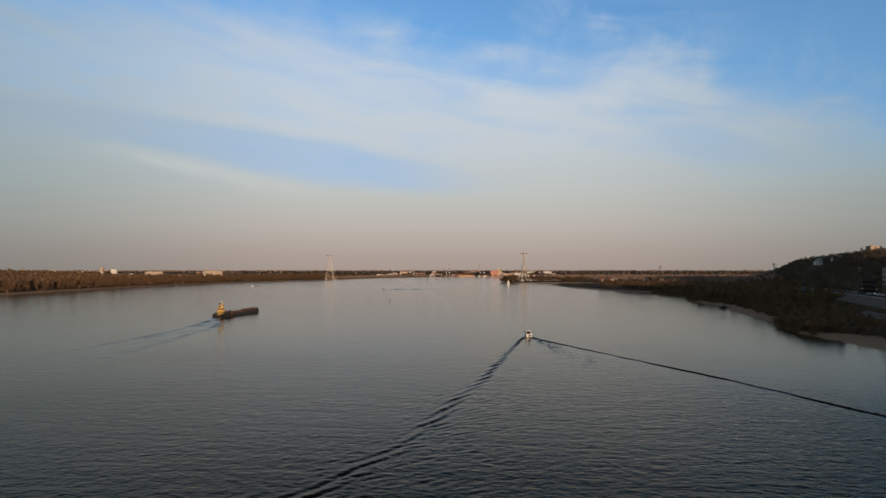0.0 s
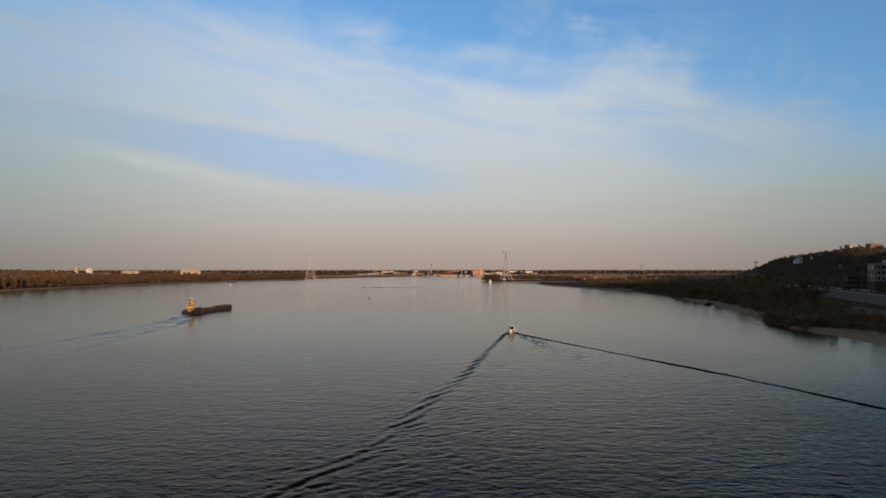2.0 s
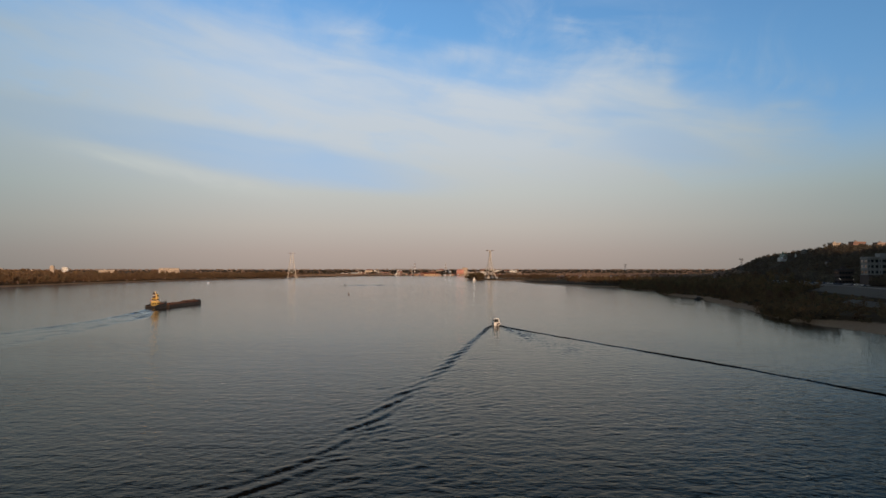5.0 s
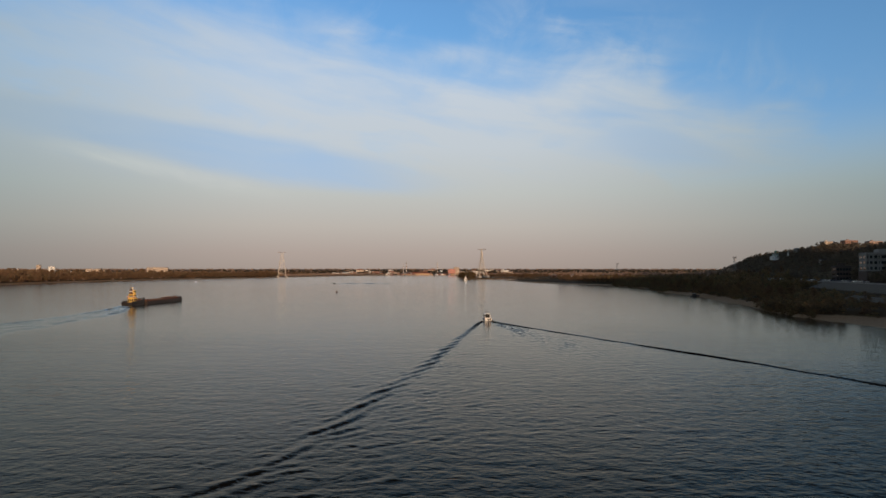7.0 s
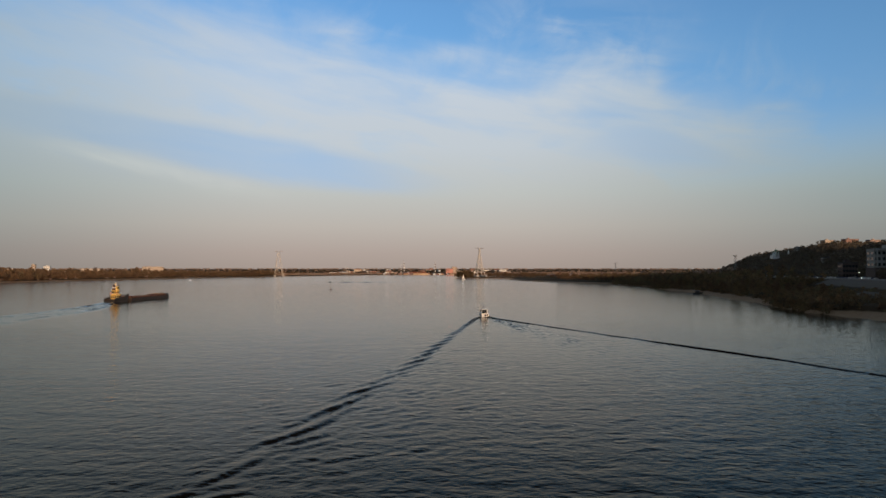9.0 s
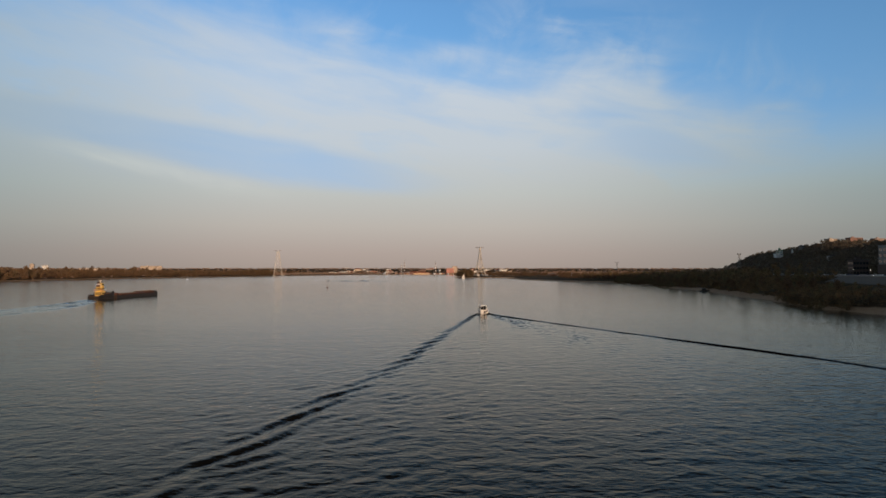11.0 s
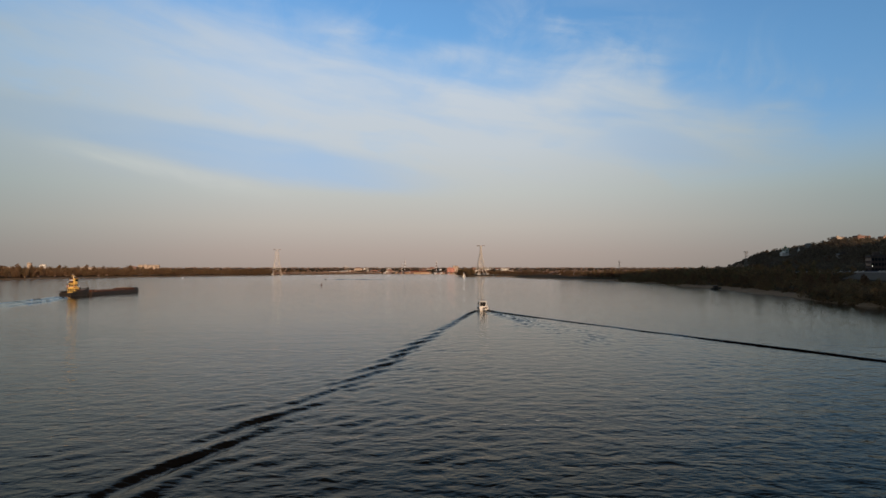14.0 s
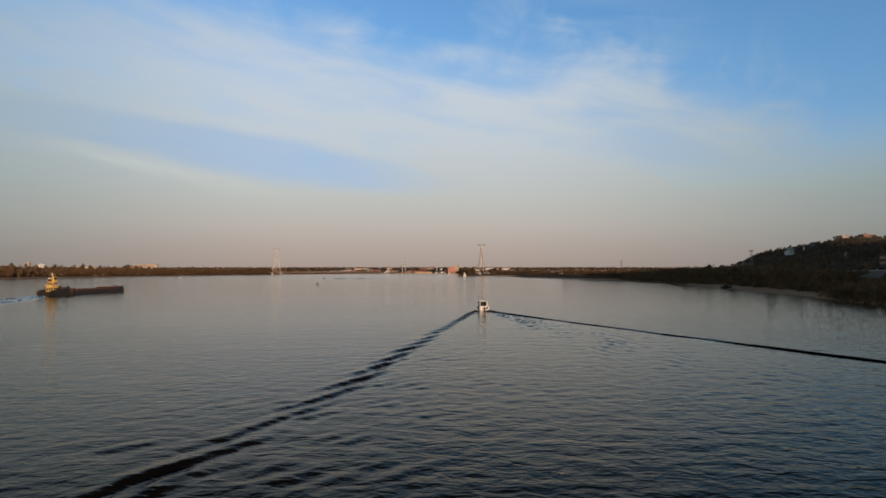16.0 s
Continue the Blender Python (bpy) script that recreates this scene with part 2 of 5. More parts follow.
def build_water(n, l, p):
    """Dark river water: mirror gloss by Fresnel over a dim silty body."""
    body = n.new("ShaderNodeBsdfDiffuse")
    body.inputs[0].default_value = (0.0045, 0.0045, 0.0045, 1)
    fres = n.new("ShaderNodeFresnel")
    fres.inputs[0].default_value = 1.15
    gloss = n.new("ShaderNodeBsdfGlossy")
    gloss.inputs["Roughness"].default_value = 0.06
    l.new(ramp(n, l, fres.outputs[0], [(0.0, (0.74, 0.63, 0.52)), (0.16, (0.94, 0.865, 0.75)), (0.3, (1.0, 0.955, 0.88)), (0.55, (1.0, 1.0, 0.985))]), gloss.inputs["Color"])
    wet = n.new("ShaderNodeMixShader")
    l.new(fres.outputs[0], wet.inputs[0]), l.new(body.outputs[0], wet.inputs[1]), l.new(gloss.outputs[0], wet.inputs[2])
    l.new(wet.outputs[0], n["Material Output"].inputs[0])
    calm = noisy(n, l, 0.006, 3, 0.5, (1, 2.2, 1))
    big = noisy(n, l, 0.45, 2, 0.5, (0.85, 1, 1), 0.4)
    mid = noisy(n, l, 1.15, 3, 0.5, (0.75, 1, 1), 0.6)
    # rougher in the breeze downstream, nearly glassy upstream
    geo = n.new("ShaderNodeNewGeometry")
    sep = n.new("ShaderNodeSeparateXYZ")
    l.new(geo.outputs["Position"], sep.inputs[0])
    drift = n.new("ShaderNodeMath")
    drift.operation = "MULTIPLY_ADD"
    l.new(calm, drift.inputs[0])
    drift.inputs[1].default_value = 300.0
    # smoother in the lee of the right bank
    lee = n.new("ShaderNodeMapRange")
    l.new(sep.outputs[0], lee.inputs[0])
    lee.inputs[1].default_value, lee.inputs[2].default_value = 70.0, 140.0
    lee.inputs[3].default_value, lee.inputs[4].default_value = 0.0, 120.0
    along = n.new("ShaderNodeMath")
    along.operation = "ADD"
    l.new(sep.outputs[1], along.inputs[0]), l.new(lee.outputs[0], along.inputs[1])
    l.new(along.outputs[0], drift.inputs[2])
    # the breeze far up the river blurs what it mirrors
    far_blur = n.new("ShaderNodeMapRange")
    l.new(sep.outputs[1], far_blur.inputs[0])
    far_blur.inputs[1].default_value, far_blur.inputs[2].default_value = 350.0, 1300.0
    far_blur.inputs[3].default_value, far_blur.inputs[4].default_value = 0.06, 0.1
    l.new(far_blur.outputs[0], gloss.inputs["Roughness"])
    gust = n.new("ShaderNodeMapRange")
    l.new(drift.outputs[0], gust.inputs[0])
    gust.inputs[1].default_value, gust.inputs[2].default_value = 240.0, 455.0
    gust.inputs[3].default_value, gust.inputs[4].default_value = 0.78, 0.3
    small = noisy(n, l, 2.6, 3, 0.55, (0.6, 1, 1), 0.6)
    heap = big
    for ripple, much in ((noisy(n, l, 0.19, 2, 0.5, (0.32, 1, 1), 0.4), 0.8), (mid, 0.45), (small, 0.09)):
        a = n.new("ShaderNodeMath")
        a.operation = "MULTIPLY_ADD"
        l.new(ripple, a.inputs[0])
        a.inputs[1].default_value = much
        l.new(heap, a.inputs[2])
        heap = a.outputs[0]
    b = bumped(n, l, p, heap, 1.0, 0.24)
    # a stronger puff of wind over the near water on the right
    puffs = []
    for axis, lo, hi in ((0, 10.0, 80.0), (1, 205.0, 120.0)):
        m = n.new("ShaderNodeMapRange")
        m.interpolation_type = "SMOOTHSTEP"
        l.new(sep.outputs[axis], m.inputs[0])
        m.inputs[1].default_value, m.inputs[2].default_value = lo, hi
        puffs.append(m.outputs[0])
    both = n.new("ShaderNodeMath")
    both.operation = "MULTIPLY"
    l.new(puffs[0], both.inputs[0]), l.new(puffs[1], both.inputs[1])
    force = n.new("ShaderNodeMath")
    force.operation = "MULTIPLY_ADD"
    l.new(both.outputs[0], force.inputs[0])
    force.inputs[1].default_value = 0.55
    l.new(gust.outputs[0], force.inputs[2])
    l.new(force.outputs[0], b.inputs["Strength"])
    l.new(b.outputs[0], fres.inputs["Normal"]), l.new(b.outputs[0], gloss.inputs["Normal"])


WATER = material("river_water", build_water, 0.09, 0.0, 0.118)


def build_ground(n, l, p):
    geo = n.new("ShaderNodeNewGeometry")
    sep = n.new("ShaderNodeSeparateXYZ")
    l.new(geo.outputs["Position"], sep.inputs[0])
    rough_edge = noisy(n, l, 0.08, 5, 0.6)
    grain = noisy(n, l, 0.9, 6, 0.65)
    patch = noisy(n, l, 0.025, 4, 0.6)
    high = n.new("ShaderNodeMath")
    high.operation = "MULTIPLY_ADD"
    l.new(rough_edge, high.inputs[0])
    high.inputs[1].default_value = -2.4
    l.new(sep.outputs[2], high.inputs[2])
    turf = n.new("ShaderNodeMapRange")
    l.new(high.outputs[0], turf.inputs[0])
    turf.inputs[1].default_value, turf.inputs[2].default_value = 0.1, 0.7
    sand = ramp(n, l, grain, [(0.3, (0.35, 0.24, 0.15)), (0.7, (0.54, 0.39, 0.26))])
    soil = ramp(n, l, patch, [(0.35, (0.060, 0.042, 0.026)), (0.5, (0.095, 0.068, 0.036)), (0.65, (0.075, 0.070, 0.034))])
    soil = mixed(n, l, 0.35, soil, ramp(n, l, grain, [(0.3, (0.035, 0.026, 0.018)), (0.7, (0.14, 0.10, 0.06))]))
    l.new(mixed(n, l, turf.outputs[0], sand, soil), p.inputs["Base Color"])
    bumped(n, l, p, grain, 0.5, 0.3)


GROUND = material("bank_soil_and_sand", build_ground, 0.95, 0, 0.1)
LEAF_LEFT = foliage("autumn_wood", [(0.125, 0.09, 0.068), (0.21, 0.135, 0.085), (0.17, 0.138, 0.085), (0.27, 0.165, 0.09)])
LEAF_RIGHT = foliage("riverside_scrub", [(0.125, 0.105, 0.075), (0.27, 0.185, 0.105), (0.19, 0.19, 0.10), (0.30, 0.18, 0.09)], 0.05)
# far woods: aerial haze is painted into the leaf colour by lightening it
LEAF_PALE_HAZED = foliage("pale_hazed_leafless_wood", [(0.30, 0.225, 0.185), (0.42, 0.31, 0.245), (0.34, 0.28, 0.215), (0.46, 0.315, 0.235)], 0.012)
LEAF_HILL = foliage("hillside_wood", [(0.145, 0.125, 0.102), (0.19, 0.16, 0.122), (0.15, 0.145, 0.105), (0.215, 0.16, 0.115)], 0.02)
BARK = worn("bark", (0.10, 0.075, 0.055), (0.05, 0.038, 0.03), 2.0, 0.95)
HULL_BLACK = worn("black_hull_paint", (0.024, 0.022, 0.021), (0.055, 0.033, 0.024), 0.35, 0.55)
RUST_RED = worn("rusty_red_paint", (0.09, 0.040, 0.029), (0.045, 0.028, 0.022), 0.4, 0.75)
DECK = worn("worn_deck_paint", (0.09, 0.052, 0.038), (0.05, 0.036, 0.03), 0.5, 0.8)
CREAM = worn("yellow_deckhouse_paint", (0.80, 0.53, 0.12), (0.42, 0.25, 0.09), 0.9, 0.5)
ORANGE = worn("orange_paint", (0.62, 0.17, 0.035), (0.32, 0.09, 0.03), 0.9, 0.5)
WHITE = worn("white_paint", (0.80, 0.79, 0.76), (0.58, 0.55, 0.50), 0.8, 0.4)
GELCOAT = worn("white_gelcoat", (0.80, 0.79, 0.77), (0.62, 0.60, 0.57), 0.8, 0.22, 0, 0.5)
CARGO = worn("gravel_cargo", (0.30, 0.20, 0.13), (0.20, 0.13, 0.085), 0.8, 0.95)
PYLON = worn("pale_pylon_paint", (0.62, 0.57, 0.50), (0.42, 0.38, 0.33), 0.3, 0.6)
CONCRETE = worn("weathered_concrete", (0.36, 0.34, 0.32), (0.22, 0.21, 0.20), 0.25, 0.9)
SLAB = worn("embankment_concrete", (0.17, 0.15, 0.125), (0.11, 0.10, 0.085), 0.3, 0.9)
ASPHALT = worn("asphalt", (0.055, 0.054, 0.053), (0.04, 0.04, 0.04), 0.4, 0.92)
BRICK_RED = worn("red_brick_wall", (0.30, 0.18, 0.145), (0.22, 0.13, 0.105), 0.4, 0.9)
BRICK_DARK = worn("dark_brick_wall", (0.105, 0.078, 0.068), (0.07, 0.053, 0.047), 0.4, 0.9)
BRICK_PALE = worn("pale_brick_wall", (0.40, 0.29, 0.24), (0.30, 0.22, 0.18), 0.4, 0.9)
BEIGE = worn("beige_plaster_wall", (0.55, 0.45, 0.36), (0.42, 0.35, 0.28), 0.3, 0.9)
PINK = worn("pink_plaster_wall", (0.62, 0.30, 0.24), (0.48, 0.25, 0.2), 0.2, 0.9)
YELLOW_WALL = worn("ochre_wall", (0.60, 0.42, 0.27), (0.45, 0.32, 0.21), 0.3, 0.9)
ROOF_GREY = worn("grey_sheet_roof", (0.22, 0.22, 0.23), (0.14, 0.13, 0.13), 0.4, 0.6)
ROOF_DARK = worn("dark_sheet_roof", (0.075, 0.074, 0.073), (0.05, 0.048, 0.046), 0.4, 0.8)
ROOF_RED = worn("rust_red_roof", (0.26, 0.085, 0.055), (0.16, 0.06, 0.045), 0.4, 0.7)
DOME_GREEN = worn("green_copper_dome", (0.10, 0.24, 0.17), (0.07, 0.16, 0.12), 0.5, 0.4, 0.4)
GOLD = worn("gilded_metal", (0.83, 0.58, 0.20), (0.6, 0.4, 0.14), 0.8, 0.3, 1.0)
STEEL = worn("dark_steel", (0.09, 0.088, 0.085), (0.14, 0.08, 0.05), 0.6, 0.5, 0.6)
RUBBER = worn("black_rubber", (0.025, 0.025, 0.025), (0.04, 0.038, 0.035), 1.2, 0.9)
RED = worn("red_paint", (0.55, 0.05, 0.035), (0.34, 0.05, 0.03), 0.8, 0.5)
CANVAS = worn("white_sailcloth", (0.82, 0.80, 0.76), (0.72, 0.69, 0.64), 0.5, 0.8)
LIMEWASH = worn("limewashed_wall", (0.88, 0.87, 0.84), (0.76, 0.74, 0.70), 0.4, 0.9)
DULL_WHITE = worn("dull_stained_white_plaster", (0.30, 0.29, 0.27), (0.17, 0.16, 0.15), 0.35, 0.9)
BLUE_DARK = worn("dark_blue_paint", (0.03, 0.05, 0.11), (0.03, 0.04, 0.07), 0.6, 0.35)
SILVER = worn("silver_car_paint", (0.50, 0.50, 0.50), (0.38, 0.37, 0.36), 0.6, 0.3, 0.5)


def build_glass(n, l, p):
    p.inputs["Base Color"].default_value = (0.02, 0.024, 0.028, 1)
    bumped(n, l, p, noisy(n, l, 0.8, 2), 0.05, 0.02)


GLASS = material("dark_window_glass", build_glass, 0.06, 0, 0.6)


def build_lamp(n, l, p):
    p.inputs["Emission Color"].default_value = (1.0, 0.86, 0.66, 1)
    p.inputs["Emission Strength"].default_value = 6.0


LAMP = material("lit_lamp_glass", build_lamp, 0.3)


def build_headlamp(n, l, p):
    p.inputs["Emission Color"].default_value = (1.0, 0.95, 0.88, 1)
    p.inputs["Emission Strength"].default_value = 9.0


HEADLAMP = material("lit_headlamp_glass", build_headlamp, 0.3)


# ---- mesh helpers ----
class Shape:
    """Collects faces for one mesh."""

    def __init__(self):
        self.v, self.f = [], []

    def add(self, verts, faces):
        k = len(self.v)
        self.v += [tuple(q) for q in verts]
        self.f += [tuple(i + k for i in face) for face in faces]
        return self

    def box(self, x0, x1, y0, y1, z0, z1, inset=0.0, top=0.0):
        """A box with chamfered vertical edges; top draws its upper face in."""
        c = inset
        def ring(z, d):
            a, b, e, g = x0 + d, x1 - d, y0 + d, y1 - d
            if c <= 0:
                return [(a, e, z), (b, e, z), (b, g, z), (a, g, z)]
            return [(a + c, e, z), (b - c, e, z), (b, e + c, z), (b, g - c, z), (b - c, g, z), (a + c, g, z), (a, g - c, z), (a, e + c, z)]
        lo, hi = ring(z0, 0), ring(z1, top)
        n = len(lo)
        faces = [tuple(range(n))[::-1], tuple(range(n, 2 * n))] + [(i, (i + 1) % n, n + (i + 1) % n, n + i) for i in range(n)]
        return self.add(lo + hi, faces)

    def beam(self, p, q, w, w2=None):
        """A square bar from p to q."""
        p, q = Vector(p), Vector(q)
        d = (q - p).normalized()
        s = d.cross(Vector((0, 0, 1)) if abs(d.z) < 0.95 else Vector((0, 1, 0))).normalized()
        u = s.cross(d)
        ws = (w / 2, (w if w2 is None else w2) / 2)
        vs = [c + s * (a * k) + u * (b * k) for c, k in ((p, ws[0]), (q, ws[1])) for a, b in ((-1, -1), (1, -1), (1, 1), (-1, 1))]
        return self.add(vs, [(3, 2, 1, 0), (4, 5, 6, 7)] + [(i, (i + 1) % 4, 4 + (i + 1) % 4, 4 + i) for i in range(4)])

    def turned(self, profile, seg=12, at=(0, 0, 0), arc=0.0):
        """A body of revolution about z from (radius, height) pairs."""
        n = len(profile)
        vs = [(at[0] + r * math.cos(arc + 2 * math.pi * i / seg), at[1] + r * math.sin(arc + 2 * math.pi * i / seg), at[2] + z) for r, z in profile for i in range(seg)]
        fs = [(k * seg + i, k * seg + (i + 1) % seg, (k + 1) * seg + (i + 1) % seg, (k + 1) * seg + i) for k in range(n - 1) for i in range(seg)]
        fs += [tuple(range(seg))[::-1], tuple(range((n - 1) * seg, n * seg))]
        return self.add(vs, fs)

    def loft(self, rings, closed=True):
        """Skins rings of equal length."""
        n = len(rings[0])
        vs = [q for r in rings for q in r]
        m = n if closed else n - 1
        fs = [(k * n + i, k * n + (i + 1) % n, (k + 1) * n + (i + 1) % n, (k + 1) * n + i) for k in range(len(rings) - 1) for i in range(m)]
        if closed:
            fs += [tuple(range(n))[::-1], tuple(range((len(rings) - 1) * n, len(rings) * n))]
        return self.add(vs, fs)

    def mesh(self, name, mat, smooth=False):
        me = bpy.data.meshes.new(name)
        me.from_pydata(self.v, [], self.f)
        bm = bmesh.new()
        bm.from_mesh(me)
        bmesh.ops.recalc_face_normals(bm, faces=bm.faces)
        bm.to_mesh(me)
        bm.free()
        if smooth:
            me.shade_smooth()
        me.materials.append(mat)
        return me


def part(name, shape, mat, parent, label="", smooth=False):
    ob = new(name, shape.mesh(name, mat, smooth))
    ob.parent = parent
    if label:
        ob["label"] = label
    return ob


def thing(name, at, label, category, turn=0.0, group="", kind=""):
    ob = new(name)
    ob.matrix_basis = pose(*at, 0, 0, turn)
    ob.empty_display_size = 1
    return tagged(ob, label, category, group, kind)


def bulk(name, verts, quads, mat, smooth=False):
    """A large mesh from number arrays: verts (n, 3), quads (m, 4)."""
    me = bpy.data.meshes.new(name)
    me.vertices.add(len(verts))
    me.vertices.foreach_set("co", np.ascontiguousarray(verts, np.float32).ravel())
    m = len(quads)
    me.loops.add(m * 4)
    me.loops.foreach_set("vertex_index", np.ascontiguousarray(quads, np.int32).ravel())
    me.polygons.add(m)
    me.polygons.foreach_set("loop_start", np.arange(0, m * 4, 4, dtype=np.int32))
    me.polygons.foreach_set("use_smooth", np.full(m, smooth))
    me.update(calc_edges=True)
    me.materials.append(mat)
    return new(name, me)


def steps(*spans):
    """Grid lines: (from, to, step), joined end to end."""
    out = []
    for a, b, d in spans:
        out.append(np.linspace(a, b, max(2, int(round(abs(b - a) / d)) + 1))[:-1])
    out.append(np.array([spans[-1][1]]))
    return np.concatenate(out)


def grid_quads(nx, ny):
    i, j = np.meshgrid(np.arange(nx - 1), np.arange(ny - 1))
    k = (j * nx + i).ravel()
    return np.stack([k, k + 1, k + nx + 1, k + nx], 1)


rng = np.random.default_rng(7)


def waves_field(x, y, lengths, seed, spread=math.pi, head=math.pi / 2):
    """A sum of many short sines with unlike headings: an uneven surface of height about 1."""
    g = np.random.default_rng(seed)
    total = np.zeros_like(x)
    for wl_ in lengths:
        a = head + (g.random() - 0.5) * 2 * spread
        k = 2 * math.pi / (wl_ * g.uniform(0.85, 1.15))
        total += np.sin(k * (np.cos(a) * x + np.sin(a) * y) + g.uniform(0, 6.28))
    return total / math.sqrt(len(lengths))


# ---- river and land ----
LEFT_Y = [-2600, 300, 880, 1200, 1420, 1780, 2050, 2500, 3000, 3600, 4300, 5200]
LEFT_X = [-520, -610, -672, -720, -748, -765, -750, -670, -590, -500, -300, -300]
RIGHT_Y = [-2600, -300, 150, 271, 326, 350, 372, 410, 466, 537, 600, 655, 690, 770, 830, 870, 920, 1000, 1060, 1110, 1160, 1220, 1350, 1640, 1690, 1760, 1880, 1940, 2010, 2080, 2300, 4300, 5200]
RIGHT_X = [150, 135, 152, 162, 164, 165, 168, 177, 188, 201, 214, 219, 222, 232, 253, 257, 254, 249, 246, 218, 207, 196, 169, 156, 190, 420, 330, 120, 44, 80, 330, 160, 160]


def ragged(y, seed, size):
    return size * waves_field(np.zeros_like(y), y, [190, 90, 55, 31, 22, 13], seed, 0.0)


def left_shore(y):
    return np.interp(y, LEFT_Y, LEFT_X) + ragged(y, 3, 4.0)


def right_shore(y):
    return np.interp(y, RIGHT_Y, RIGHT_X) + ragged(y, 4, 2.0)


def beach_width(y):
    return np.interp(y, [150, 245, 328, 342, 418, 434, 480, 560, 640, 690, 720, 1015, 1050, 1330, 1400, 1640, 1800], [4, 18, 21, 0.8, 0.8, 9, 10, 13, 12, 9, 2.5, 2.5, 14, 11, 5, 16, 4])


def road_x(y):
    return np.interp(y, [-2600, 200, 455, 500, 548, 600, 660, 720, 775, 895, 1146, 2000, 5200], [200, 222, 285, 299, 314, 329, 346, 359, 367, 402, 485, 720, 1400])


def hill_foot(y):
    return np.interp(y, [-2600, 200, 550, 770, 1000, 1500, 2000, 2600, 5200], [333, 348, 398, 440, 480, 628, 800, 1010, 2400])


def crest_x(y):
    return np.interp(y, [-2600, 200, 500, 1100, 1500, 2000, 2600, 5200], [440, 430, 460, 700, 845, 945, 1190, 2500])


def smooth01(v):
    v = np.clip(v, 0, 1)
    return v * v * (3 - 2 * v)


def land(x, y):
    """Height of the ground."""
    dr, dl, df = x - right_shore(y), left_shore(y) - x, y - (4240 + ragged(x, 9, 12.0))
    lump = waves_field(x, y, [160, 110, 75, 48, 36, 29], 5)
    # right: beach, scrubby flat, embankment, hill
    beach = np.clip(dr, 0, None)
    bw = beach_width(y)
    zr = np.minimum(beach * 1.3 / bw, 1.3) + 2.2 * smooth01((beach - bw) / 11) + 0.35 * lump * smooth01((beach - bw) / 30)
    rx, cx = road_x(y), crest_x(y)
    near = smooth01((y + 900) / 500) * smooth01((1900 - y) / 500)
    bank = np.clip((x - rx + 30) / 22, 0, 1)
    zr = zr + near * bank * (12 - zr)
    tall = np.interp(y, [-1000, -500, 250, 650, 1000, 1120, 1260, 1500, 2000, 2500, 3100], [0, 44, 52, 38, 46, 41, 51, 64, 65, 48, 0])
    fx = hill_foot(y)
    up = (x - fx) / np.maximum(cx - fx, 40)
    rise = smooth01(np.clip(up, 0, 1) * 0.92 + 0.04) * (up > 0)
    zr = zr + tall * rise + rise * lump * 3.0
    # left: low wooded flood plain
    zl = np.minimum(np.clip(dl, 0, None) * 0.10, 1.6) + 1.6 * smooth01((dl - 14) / 60) + 0.5 * lump * smooth01(dl / 80)
    zl = zl + 30 * smooth01((dl - 700) / 1500)
    zf = np.minimum(np.clip(df, 0, None) * 0.05, 3.0) + 36 * smooth01((df - 50) / 480)
    depth = np.maximum(np.maximum(dr, dl), df)
    return np.where(depth <= 0, np.maximum(-3.0, depth * 0.12), np.maximum(np.maximum(np.where(dr > 0, zr, 0), np.where(dl > 0, zl, 0)), np.where(df > 0, zf, 0)))


gx = steps((-4900, -2400, 150), (-2400, -960, 60), (-960, -580, 9), (-580, 20, 60), (20, 130, 12), (130, 270, 2.5), (270, 520, 6), (520, 1300, 20), (1300, 2500, 60), (2500, 4900, 150))
gy = steps((-2600, -200, 80), (-200, 220, 20), (220, 960, 5), (960, 2150, 12), (2150, 4150, 40), (4150, 4400, 10), (4400, 5150, 50))
X, Y = np.meshgrid(gx, gy)
Z = land(X, Y)
ground = bulk("ground", np.stack([X.ravel(), Y.ravel(), Z.ravel()], 1), grid_quads(len(gx), len(gy)), GROUND, True)
tagged(ground, "brown autumn river banks with sandy beach and wooded hill", "ground", kind="structure")

# the boats' wakes: two arms each, as x at a distance along the river
ARM_Y = [40, 60, 93, 120, 163, 200, 230, 283, 313, 325]
ARM_L = [-45, -37, -26, -15.5, -7.5, 0, 4.2, 12.3, 17, 19.4]
ARM_R = [131, 124, 110, 99, 85, 72.5, 60, 38.5, 26, 22.6]


def arm_frame(x, y, line, side, start):
    """Distance behind the boat and distance outward from one arm of its wake; line gives x by y."""
    runs = np.arange(line[0][0], line[0][-1])
    slope = np.gradient(np.interp(runs, line[0], line[1]))
    d = (x - np.interp(y, line[0], line[1])) * side / np.sqrt(1 + np.interp(y, runs, slope) ** 2)
    return np.clip(start - y, 0, None), d


